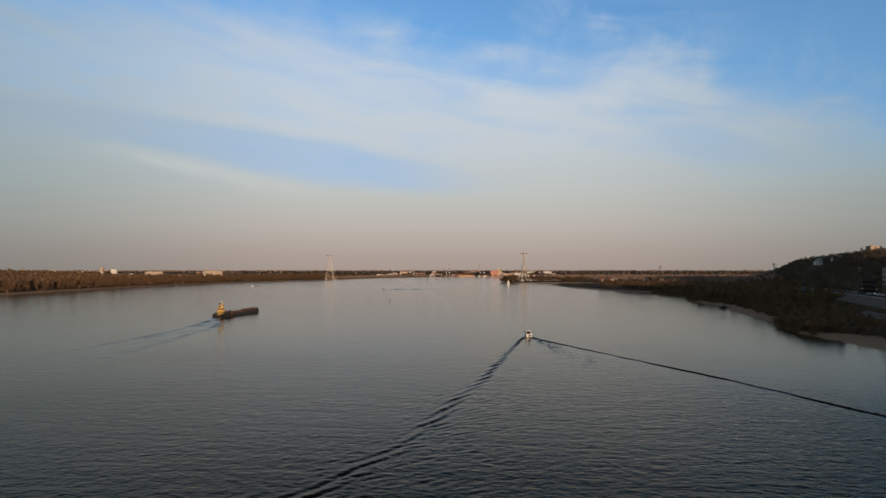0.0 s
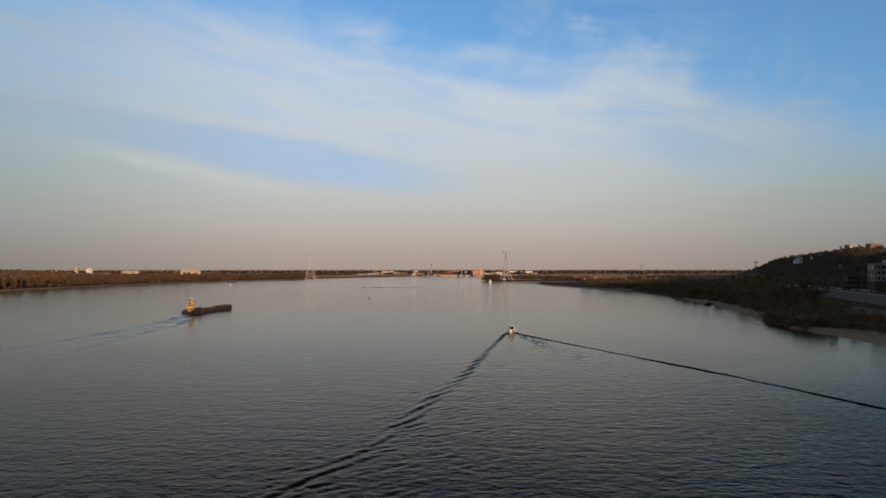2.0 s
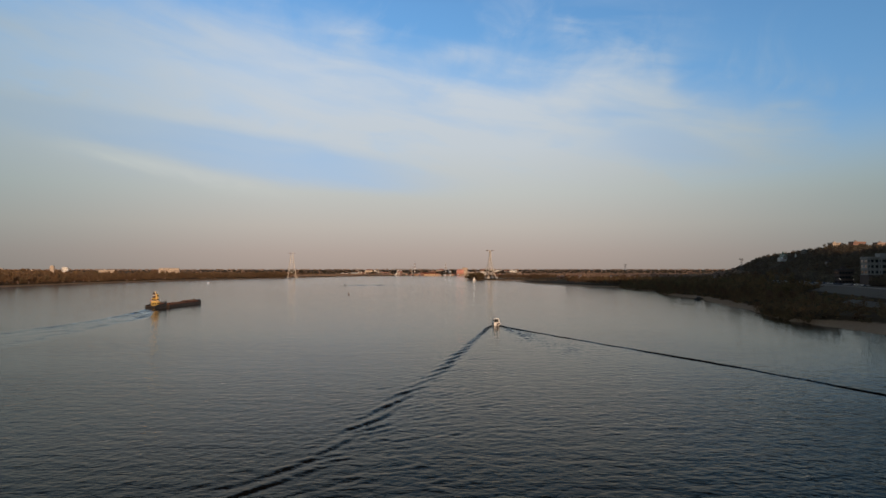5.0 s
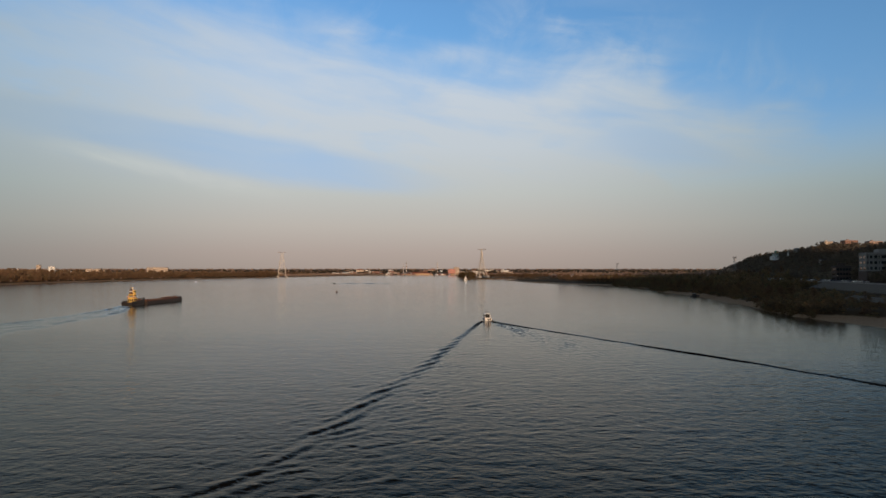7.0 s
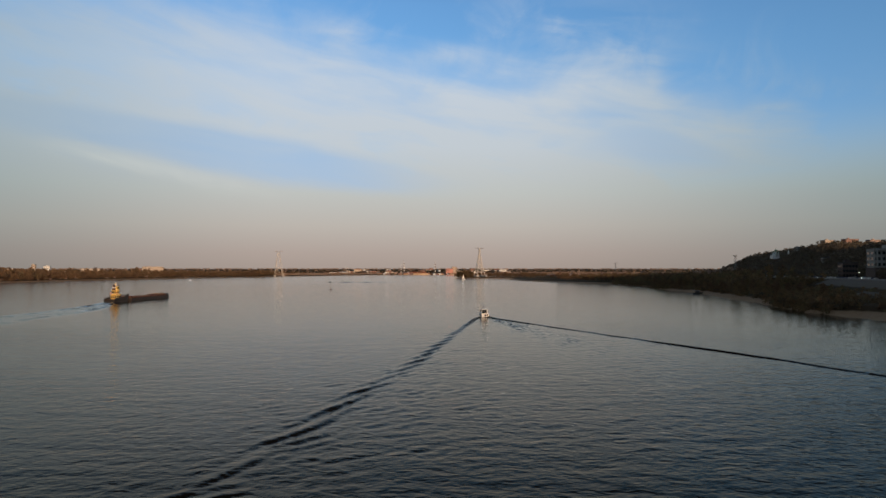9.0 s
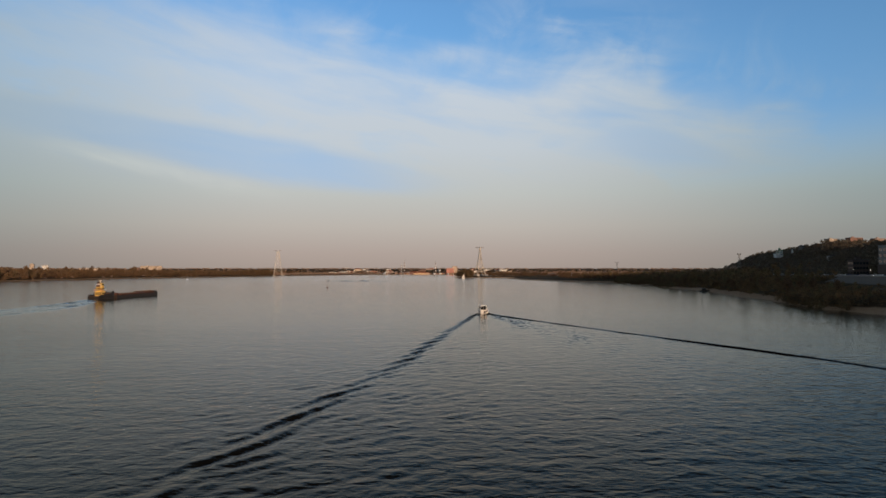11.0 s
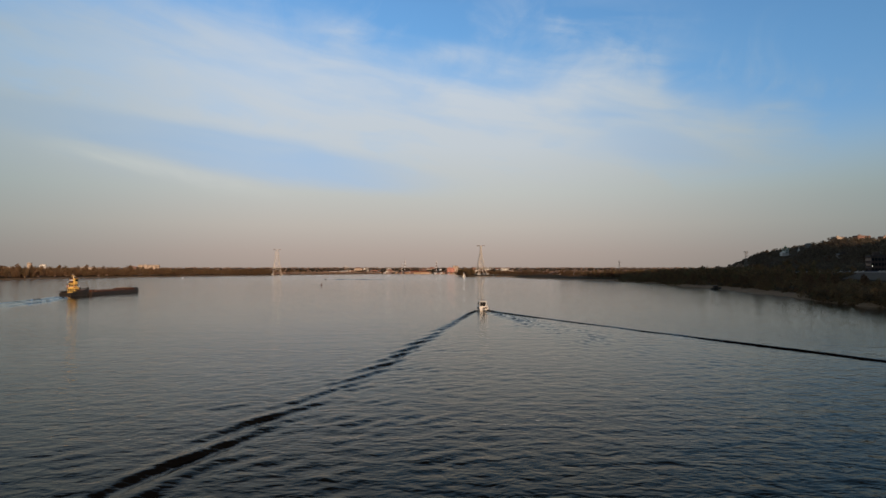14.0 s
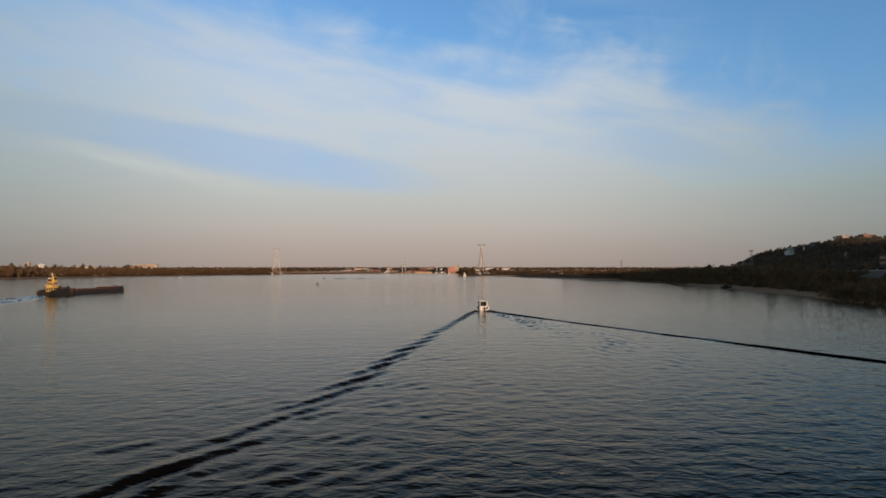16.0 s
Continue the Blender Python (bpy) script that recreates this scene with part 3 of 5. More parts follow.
def arm_waves(x, y, line, side, start, reach, high, seed, slant, girth, wave, steep=False):
    """Crests in echelon along one arm: each starts on its inner side and dies out on its outer side."""
    back, d = arm_frame(x, y, line, side, start)
    d = d + 0.4 * waves_field(x, y, [41, 27, 19, 13], seed) * np.clip(back / 90, 0, 1)
    width = np.interp(back, [0, 60, 240], girth)
    runs = np.arange(0.0, 420.0)
    drift = np.interp(back, runs, np.cumsum(np.tan(np.interp(runs, [0, 60, 240], slant))))
    length = np.interp(back, [0, 60, 240], wave)
    turn_ = 2 * math.pi * (d - drift + 0.35 * np.sin(back / 17 + seed)) / length
    beat = 0.85 + 0.25 * np.sin(back / 12.5 + 1.3 * np.sin(back / 31 + seed))
    form = 0.7 * np.arcsin(0.97 * np.sin(turn_)) if steep else np.sin(turn_) + 0.22 * np.sin(2 * turn_ + 0.6)
    crest = np.exp(-np.abs(d / width) ** 2.4) * form * beat
    return high * crest * np.clip(back / 3, 0, 1) * np.exp(-back / reach) * (1 + 0.7 * np.exp(-back / 45))


# the water's grid lines run along the wake and lie close beside it
wy = steps((-2600, -100, 100), (-100, 62, 6), (62, 90, 0.9), (90, 200, 0.54), (200, 330, 0.74), (330, 457, 1.1), (457, 470, 2.6), (470, 900, 12), (900, 1196, 50), (1196, 1214, 1.6), (1214, 2200, 60), (2200, 5150, 200))
far_l = steps((-4900, -1000, 300), (-1000, -260, 40), (-260, -215, 5), (-210, -135, 1.15), (-135, -66, 2.6))
far_r = steps((150, 190, 2.5), (190, 300, 8), (300, 1000, 40), (1000, 4900, 300))
l_at, r_at = np.interp(wy, ARM_Y + [340], ARM_L + [18.0])[:, None], np.interp(wy, ARM_Y + [340], ARM_R + [26.0])[:, None]
f = np.linspace(0, 1, 78)[None, :-1]
out_l = l_at - (l_at + 66) * (1 - f) ** 1.5
f = np.linspace(0, 1, 201)[None, :-1]
mid_f = f - 0.55 * np.sin(2 * math.pi * f) / (2 * math.pi)
between = l_at + (r_at - l_at) * mid_f
f = np.linspace(0, 1, 36)[None, :-1]
out_r = r_at + (150 - r_at) * f ** 1.6
ones = np.ones((len(wy), 1))
X = np.concatenate([ones * far_l[None, :-1], out_l, between, out_r, ones * far_r[None, :]], 1)
Y = wy[:, None] * np.ones_like(X)
fine_x = np.gradient(X, axis=1)
fine_y = np.gradient(wy)[:, None] * np.ones_like(X)
swell = np.clip((3.0 - np.maximum(fine_x, fine_y)) / 2.2, 0, 1)
L_AT, R_AT = np.interp(Y, ARM_Y, ARM_L), np.interp(Y, ARM_Y, ARM_R)
within = smooth01((X - L_AT) / 6) * smooth01((R_AT - X) / 6) * (Y < 326)
patchy = 0.65 + 0.35 * waves_field(X, Y, [95, 70, 51, 37], 12)
# wind chop, short-crested
Z = swell * 0.017 * np.interp(Y, [150, 330], [0.85, 0.4]) * patchy * waves_field(X, Y, [4.0, 3.6, 3.3, 3.0, 2.8, 2.6, 2.5, 2.4, 2.3, 2.2, 2.1, 2.05, 2.0, 1.95, 1.9, 1.85, 1.8, 1.7, 1.65, 1.6], 21, 1.5)
Z += swell * within * 0.016 * np.interp(Y, [170, 300], [0.85, 0.3]) * waves_field(X, Y, [4.6, 4.2, 3.8, 3.5, 3.2, 3.0, 2.8, 2.65, 2.5, 2.4, 2.3, 2.2, 2.1, 2.05, 2.0, 1.95, 1.9, 1.85], 22, 1.9)
LEFT_ARM, RIGHT_ARM = (ARM_Y, ARM_L), (ARM_Y, ARM_R)
Z += swell * arm_waves(X, Y, LEFT_ARM, -1, 326, 250, 0.25, 1, (0.52, 0.40, 0.26), (0.65, 1.3, 2.5), (2.4, 2.9, 3.5))
Z += swell * arm_waves(X, Y, RIGHT_ARM, 1, 326, 420, 0.30, 2, (0.0, 0.0, 0.0), (0.8, 0.95, 1.1), (3.2, 3.4, 3.6))
# weaker crests beside the left arm, broken into short lengths
back, d = arm_frame(X, Y, LEFT_ARM, -1, 326)
lumps = np.clip(0.3 + 0.8 * waves_field(X, Y, [15, 12, 10, 8, 7], 41), 0, 1.6)
for head, seed, length in ((0.45, 42, 3.1), (0.75, 43, 2.4)):
    Z += swell * 0.031 * np.clip((back - 50) / 90, 0, 1) * np.exp(-((d + 5) / 17) ** 2) * lumps * np.sin(2 * math.pi * (d * math.cos(head) - back * math.sin(head)) / length + 1.4 * waves_field(X, Y, [29, 21, 16, 12], seed))
# curved cross waves between the arms
trail = np.clip(324 - Y, 0, None)
Z += swell * within * 0.010 * np.clip(trail / 20, 0, 1) * np.exp(-trail / 130) * np.cos(2 * math.pi * (trail - 0.42 * (X - 0.5 * (L_AT + R_AT)) ** 2 / (trail + 25)) / 5.2 + 1.2 * waves_field(X, Y, [33, 24, 17], 25)) * (0.7 + 0.3 * waves_field(X, Y, [26, 19, 14], 26))
# churned water behind the motor boat: a dark fan just inside the right arm
back = np.clip(327 - Y, 0.5, None)
fan = (X - 22.3) / back
spread = np.exp(-((fan - 0.15) / 0.11) ** 2) * np.clip(back / 4, 0, 1) * np.exp(-back / 60) * (Y < 327)
broken = np.clip(0.55 + 0.6 * waves_field(X, Y, [21, 15, 11, 8], 23), 0.05, 1.4)
for ray, length, seed in ((0.24, 1.9, 27), (0.15, 2.4, 29), (0.31, 2.9, 34)):
    Z += swell * 0.14 * spread * broken * np.sin(2 * math.pi * (X - 22.3 - ray * back) / length + 1.5 * waves_field(X, Y, [24, 17, 11, 7], seed))
Z += swell * 0.14 * spread * waves_field(X, Y, [4.4, 4.0, 3.6, 3.3, 3.0, 2.8, 2.6], 27, 0.8)
close = np.exp(-((X - 22.4) / (1.6 + 0.05 * back)) ** 2) * np.exp(-back / 14) * (Y < 327)
Z += swell * close * 0.12 * waves_field(X, Y, [3.6, 3.0, 2.6, 2.3, 2.1], 28, 1.2)
# the tug's trailing wake
TUG_Y, TUG_X = [120, 300, 345, 390, 425, 449], [-148, -157, -160, -167, -178, -186.5]
for k, seed in ((-1, 31), (1, 32)):
    aside = [24, 9, 8, 6, 3.6, 2.4]
    track = [c + k * a for c, a in zip(TUG_X, aside)]
    Z += arm_waves(X, Y, (TUG_Y, track), k, 449, 110, 0.18, seed, (0.3, 0.25, 0.2), (1.5, 2.4, 3.6), (4.2, 4.4, 4.8), True) * np.clip((3.0 - fine_x) / 2.2, 0, 1)
    back = np.clip(449 - Y, 0, None)
    band = np.exp(-((X - np.interp(Y, TUG_Y, track)) / (1.5 + 0.016 * back)) ** 2) * np.clip(back / 14, 0.15, 1) * np.exp(-back / 95)
    Z += band * 0.5 * (Y < 450) * np.clip((3.0 - fine_x) / 2.2, 0, 1) * waves_field(X, Y, [4.8, 4.4, 4.1, 3.8, 3.5, 3.3, 3.1], seed + 4, 0.6)
tug_trail = np.exp(-((X - np.interp(Y, TUG_Y, TUG_X)) / (3.0 + np.clip(449 - Y, 0, None) * 0.03)) ** 2) * np.clip((452 - Y) / 6, 0, 1) * np.exp(-np.clip(449 - Y, 0, None) / 110)
Z += tug_trail * 0.22 * np.clip((3.0 - fine_x) / 2.2, 0, 1) * waves_field(X, Y, [4.6, 4.2, 3.8, 3.5, 3.2], 24, 0.7)
# a far motor boat's wake, one long low ridge across the river
Z += 0.9 * np.exp(-((Y - 1205 - 0.02 * (X + 185)) / 2.4) ** 2) * np.clip((X + 183) / 6, 0, 1) * np.clip((-60 - X) / 60, 0, 1) * (0.7 + 0.3 * np.sin(X / 5.3))
water = bulk("water", np.stack([X.ravel(), Y.ravel(), Z.ravel()], 1), grid_quads(X.shape[1], len(wy)), WATER, True)
tagged(water, "calm dark river water with ripples and boat wakes", "river", kind="structure")


# ---- woods ----
def tree_shape(g, high, wide, clumps, leaf, stem=0.12, bare=0.25, limbs=6):
    """Verts and quads of one tree: trunk, limbs and a ragged crown of leaf clumps."""
    vs, qs = [], []

    def bar(p, q, r0, r1):
        p, q = np.array(p), np.array(q)
        d = (q - p) / np.linalg.norm(q - p)
        s = np.cross(d, [0.3, 0.9, 0.2])
        s /= np.linalg.norm(s)
        u = np.cross(d, s)
        k = len(vs)
        for c, r in ((p, r0), (q, r1)):
            for a in range(4):
                vs.append(c + r * (math.cos(a * math.pi / 2) * s + math.sin(a * math.pi / 2) * u))
        for a in range(4):
            qs.append((k + a, k + (a + 1) % 4, k + 4 + (a + 1) % 4, k + 4 + a))

    top = high * 0.72
    bar((0, 0, -0.6), (g.normal() * 0.03 * high, g.normal() * 0.03 * high, top), stem * high / 8, stem * high / 26)
    lobes = []
    for i in range(6):
        a, z = g.uniform(0, 6.28), g.uniform(bare + 0.12, 0.86) * high
        w = wide * (0.5 + 0.5 * math.sin(math.pi * min(1, z / high * 1.05))) * g.uniform(0.35, 0.75)
        c = np.array([math.cos(a) * w, math.sin(a) * w, z])
        lobes.append((c, wide * g.uniform(0.34, 0.62), high * g.uniform(0.12, 0.22)))
        if i < limbs:
            bar((0, 0, z * 0.62), tuple(c), stem * high / 20, stem * high / 60)
    lobes.append((np.array([0, 0, high * 0.82]), wide * 0.5, high * 0.18))
    n_stem = len(qs)
    for i in range(clumps):
        c, rw, rh = lobes[i % len(lobes)]
        d = g.normal(size=3)
        d /= np.linalg.norm(d)
        p = c + d * np.array([rw, rw, rh]) * g.uniform(0.55, 1.08)
        a, b = g.normal(size=3), g.normal(size=3)
        a /= np.linalg.norm(a)
        b -= a * (a @ b)
        b /= np.linalg.norm(b)
        size = leaf * g.uniform(0.55, 1.3)
        k = len(vs)
        bend = np.cross(a, b) * size * 0.35
        vs.extend([p - a * size - b * size * 0.5, p + a * size * 0.8 - b * size * 0.7 + bend, p + a * size + b * size * 0.6, p - a * size * 0.7 + b * size * 0.8 + bend])
        qs.append((k, k + 1, k + 2, k + 3))
    return np.array(vs), np.array(qs), n_stem


def scatter(name, protos, at, scale, mat, label, category):
    """Many trees of a far wood as one mesh."""
    g = np.random.default_rng(len(at))
    V, Q, k = [], [], 0
    pick = g.integers(0, len(protos), len(at))
    for i in range(len(protos)):
        sel = np.where(pick == i)[0]
        if not len(sel):
            continue
        v, q, _ = protos[i]
        a = g.uniform(0, 6.28, len(sel))
        c, s = np.cos(a)[:, None], np.sin(a)[:, None]
        sc = scale[sel][:, None]
        fat = sc * g.uniform(0.8, 1.25, (len(sel), 1))
        x = (c * v[None, :, 0] - s * v[None, :, 1]) * fat + at[sel, 0:1]
        y = (s * v[None, :, 0] + c * v[None, :, 1]) * fat + at[sel, 1:2]
        z = v[None, :, 2] * sc + at[sel, 2:3]
        V.append(np.stack([x, y, z], 2).reshape(-1, 3))
        Q.append((q[None] + (np.arange(len(sel)) * len(v))[:, None, None] + k).reshape(-1, 4))
        k += len(sel) * len(v)
    return tagged(bulk(name, np.concatenate(V), np.concatenate(Q), mat), label, category, kind="stuff")


def strewn(x0, x1, y0, y1, gap, keep):
    """Places on the ground in a rough grid, where keep(x, y) holds."""
    nx, ny = int((x1 - x0) / gap), int((y1 - y0) / gap)
    i, j = np.meshgrid(np.arange(nx), np.arange(ny))
    x = x0 + (i + rng.uniform(-0.1, 1.1, i.shape)) * gap
    y = y0 + (j + rng.uniform(-0.1, 1.1, j.shape)) * gap
    x, y = x.ravel(), y.ravel()
    ok = keep(x, y)
    x, y = x[ok], y[ok]
    return np.stack([x, y, land(x, y) - 0.1], 1)


g = np.random.default_rng(11)
FAR = [tree_shape(g, 12 * s, 4.2 * w, 84, 0.80, limbs=4) for s, w in ((1, 1), (0.8, 1.15), (1.2, 0.95), (0.6, 1.1), (1.05, 0.85), (1.3, 0.9))]
COARSE = [tree_shape(g, 12 * s, 6.2 * w, 18, 2.5, limbs=2) for s, w in ((1, 1), (0.85, 1.2), (1.15, 0.9))]
SHRUB = [tree_shape(g, 4.2 * s, 2.6 * w, 96, 0.36, 0.1, 0.0, 2) for s, w in ((1, 1), (0.7, 1.3), (1.3, 1.0), (0.5, 1.2), (1.5, 1.05))]
CANOPY = [tree_shape(g, 7 * s, 8.5 * w, 15, 3.0, limbs=1) for s, w in ((1, 1), (0.8, 1.2), (1.2, 0.9))]
HILL = [tree_shape(g, 6.4 * s, 5.2 * w, 44, 0.95, bare=0.0, limbs=2) for s, w in ((1, 1), (0.8, 1.15), (1.15, 0.95), (1.25, 0.9))]


def mottle(x, y, seed):
    return waves_field(x, y, [210, 140, 90, 60, 41], seed)


def heights(at, lo, hi, seed):
    k = mottle(at[:, 0], at[:, 1], seed)
    return np.clip((lo + hi) / 2 + k * (hi - lo) * 0.28 + rng.normal(0, (hi - lo) * 0.16, len(at)), lo * 0.7, hi * 1.2)


# left bank: front rows, then the wood behind
at = strewn(-960, -600, 620, 2700, 10.2, lambda x, y: ((left_shore(y) - x) > 9 + 4 * mottle(x, y, 41)) & ((left_shore(y) - x) < 66))
scatter("river_wood", FAR, at, heights(at, 0.8, 1.75, 42), LEAF_LEFT, "rust-brown autumn wood along the river bank", "wood")
at = strewn(-800, -600, 620, 2300, 17, lambda x, y: ((left_shore(y) - x) > 4) & ((left_shore(y) - x) < 40) & (mottle(x, y, 68) > 0.3))
scatter("bank_willows", FAR, at, heights(at, 0.3, 0.6, 69), LEAF_PALE_HAZED, "low pale straw-brown willows along the bank", "scrub")
at = strewn(-2600, -640, 600, 3300, 40, lambda x, y: ((left_shore(y) - x) > 62) & (np.abs(x) < 0.8 * y + 60))
scatter("flood_plain_wood", COARSE, at, heights(at, 0.9, 1.55, 43), LEAF_LEFT, "wide brown autumn wood on the flood plain", "wood")
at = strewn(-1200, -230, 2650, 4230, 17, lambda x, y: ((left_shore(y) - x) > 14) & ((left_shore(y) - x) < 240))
scatter("distant_river_wood", COARSE, at, heights(at, 0.45, 0.85, 44), LEAF_PALE_HAZED, "distant brown wood along the far bank", "wood")
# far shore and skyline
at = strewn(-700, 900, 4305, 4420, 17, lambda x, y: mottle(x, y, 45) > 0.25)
scatter("far_shore_wood", COARSE, at, heights(at, 0.3, 0.55, 46), LEAF_PALE_HAZED, "low brown trees on the far shore", "wood")
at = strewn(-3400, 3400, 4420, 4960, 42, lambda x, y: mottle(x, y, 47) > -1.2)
scatter("skyline_wood", CANOPY, at, heights(at, 0.6, 1.0, 48), LEAF_PALE_HAZED, "distant wooded skyline", "wood")
# island and spit
at = strewn(30, 420, 1900, 2280, 9, lambda x, y: ((x - right_shore(y)) > 3) & ((x - right_shore(y)) < 75) & (np.hypot(x - 125, y - 1985) > 42) & ((np.abs(x - 119) > 30) | (y > 2000)))
scatter("island_wood", FAR, at, heights(at, 0.6, 1.05, 49), LEAF_LEFT, "brown autumn trees on a low river island", "wood")
at = strewn(150, 620, 1040, 1900, 15, lambda x, y: ((x - right_shore(y)) > 14 + 6 * mottle(x, y, 50) + np.clip(y - 1120, 0, 800) * 0.2) & ((x - right_shore(y)) < 330))
scatter("spit_wood", FAR, at, heights(at, 0.4, 0.95, 51), LEAF_LEFT, "orange-brown autumn trees behind a river spit", "wood")
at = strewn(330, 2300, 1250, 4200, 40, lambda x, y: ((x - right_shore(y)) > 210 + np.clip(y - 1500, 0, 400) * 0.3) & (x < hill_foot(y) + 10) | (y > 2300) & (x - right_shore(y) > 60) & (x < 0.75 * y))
scatter("lowland_wood", COARSE, at, heights(at, 0.75, 1.2, 52), LEAF_PALE_HAZED, "wide brown wood on the low right bank", "wood")
at = strewn(46, 112, 1965, 2085, 5.5, lambda x, y: ((x - right_shore(y)) > 1.5) & (x < 98))
scatter("island_thicket", FAR, at, heights(at, 1.05, 1.4, 63), LEAF_RIGHT, "tall dark thicket on the tip of the island", "wood")
# scrub and trees between the beach and the embankment
at = strewn(170, 420, 280, 960, 6.7, lambda x, y: ((x - right_shore(y)) > beach_width(y) - 0.5 + 1.2 * mottle(x, y, 53)) & (x < road_x(y) - 36 - 26 * smooth01((730 - y) / 100)) & (mottle(x, y, 54) > -1.1))
low = 1 - 0.5 * smooth01((at[:, 0] - road_x(at[:, 1]) + 85) / 20) * smooth01((600 - at[:, 1]) / 50)
scatter("bank_scrub", SHRUB, at, heights(at, 0.5, 1.3, 55) * low, LEAF_RIGHT, "dense brown and olive scrub above the beach", "scrub")
at = strewn(150, 300, 310, 1020, 2.5, lambda x, y: ((x - right_shore(y)) > -0.9) & ((x - right_shore(y)) < 8) & (beach_width(y) < 4.5))
scatter("shore_scrub", SHRUB, at, heights(at, 0.5, 1.0, 62), LEAF_RIGHT, "dense dark scrub overhanging the water", "scrub")
at = strewn(225, 460, 580, 1150, 8.0, lambda x, y: ((x - right_shore(y)) > np.where(y < 725, 36, 24)) & (x < road_x(y) - 10) & (mottle(x, y, 56) > -0.9))
scatter("bank_wood", FAR, at, heights(at, 0.5, 1.05, 57), LEAF_RIGHT, "dark autumn trees behind the beach", "wood")
at = strewn(184, 420, 318, 730, 5.6, lambda x, y: (x > road_x(y) - 64) & (x < road_x(y) - np.where(y > 612, 9.5, 25)) & ((x < road_x(y) - 43) | (x > road_x(y) - 29) | (y > 470)) & (x - right_shore(y) > 20))
scatter("embankment_scrub", SHRUB, at, heights(at, 0.45, 0.9, 64), LEAF_RIGHT, "low brown scrub on the embankment foot", "scrub")
at = strewn(312, 420, 520, 648, 6.0, lambda x, y: (x > road_x(y) + np.where(y < 554, 9, 12)) & ((y < 554) | (y > 592) & (y < 602) | (y > 580) & (x > road_x(y) + 40) & (np.abs(x - 353) > 12)))
scatter("roadside_trees", FAR, at, heights(at, 0.6, 1.0, 66), LEAF_HILL, "dark trees in front of the columned hall", "wood")
# hillside
def on_hill(x, y):
    rx = road_x(y)
    ahead, aside = -0.44 * (x - 751) - 0.9 * (y - 1540), 0.9 * (x - 751) - 0.44 * (y - 1540)
    church = (np.hypot(x - 751, y - 1540) > 22) & ~((ahead > 0) & (ahead < 130) & (aside > -26) & (aside < 44))
    built = ~((x < rx + 90) & (y > 600) & (y < 900) & (mottle(x, y, 58) > 0.2)) & ~((np.abs(x - 355) < 28) & (np.abs(y - 567) < 16))
    return (x > hill_foot(y) - 6) & (x < crest_x(y) + 130) & church & built
at = strewn(330, 1500, 380, 1500, 12.0, on_hill)
scatter("hillside_wood", HILL, at, heights(at, 0.85, 1.1, 59), LEAF_HILL, "dark bare autumn wood covering the steep hillside", "wood")
at = strewn(320, 500, 560, 900, 7.6, lambda x, y: (x > road_x(y) + np.where(y > 664, 18, 44) + 8 * mottle(x, y, 67)) & (x < hill_foot(y) - 4) & ~((np.abs(x - 355) < 28) & (np.abs(y - 567) < 16)) & ~((np.abs(x - 355) < 14) & (np.abs(y - 638) < 26)))
scatter("street_trees", HILL, at, heights(at, 0.8, 1.3, 65), LEAF_HILL, "dark trees between the riverside road and the hill", "wood")
at = strewn(600, 1900, 1500, 2700, 18, on_hill)
scatter("far_hillside_wood", HILL, at, heights(at, 0.85, 1.1, 60), LEAF_HILL, "dark wood on the end of the ridge", "wood")
at = strewn(330, 720, -900, 380, 34, lambda x, y: x > road_x(y) + 42)
scatter("ridge_wood", COARSE, at, heights(at, 0.7, 1.1, 61), LEAF_HILL, "dark wood on the ridge upstream", "wood")

# single trees and bushes that stand out on the near right bank
def tree(name, proto, mat, label, category):
    v, q, n = proto
    root = thing(name, (0, 0, 0), label, category, group="trees on the river bank")
    used = max(int(i) for i in q[:n].ravel()) + 1
    t = part("trunk", Shape().add([tuple(p) for p in v[:used]], [tuple(int(i) for i in f) for f in q[:n]]), BARK, root)
    c = Shape().add([tuple(p) for p in v[used:]], [tuple(int(i) - used for i in f) for f in q[n:]])
    part("crown", c, mat, root)
    return root


g = np.random.default_rng(19)
kinds = [tree("bush", tree_shape(g, 4.2, 3.0, 240, 0.40, 0.1, 0.0), LEAF_RIGHT, "dense olive-brown bush on the river bank", "bush"),
         tree("bush", tree_shape(g, 3.4, 2.4, 200, 0.36, 0.1, 0.0), LEAF_LEFT, "rust-orange autumn bush on the river bank", "bush"),
         tree("tree", tree_shape(g, 10.0, 3.2, 380, 0.42, 0.1), LEAF_RIGHT, "tall dark willow on the river bank", "tree"),
         tree("tree", tree_shape(g, 8.5, 2.4, 320, 0.40, 0.1), LEAF_LEFT, "rust-brown autumn tree on the river bank", "tree")]
first = [True] * 4
for i in range(150):
    y = 285 + 640 * rng.random() ** 1.2
    off = float(beach_width(y)) - 0.8 + 30 * rng.random() ** 1.8
    x = float(right_shore(np.array([y]))[0]) + off
    if x > float(road_x(y)) - 40:
        continue
    k = int(rng.choice(4, p=[0.48, 0.26, 0.14, 0.12]))
    if y < 420:
        k %= 2  # only bushes on the near flat
    m = pose(x, y, float(land(np.array([x]), np.array([y]))[0]) - 0.15, 0, 0, rng.uniform(0, 360))
    if first[k]:
        kinds[k].matrix_basis, first[k] = m, False
    else:
        copy_thing(kinds[k], m)


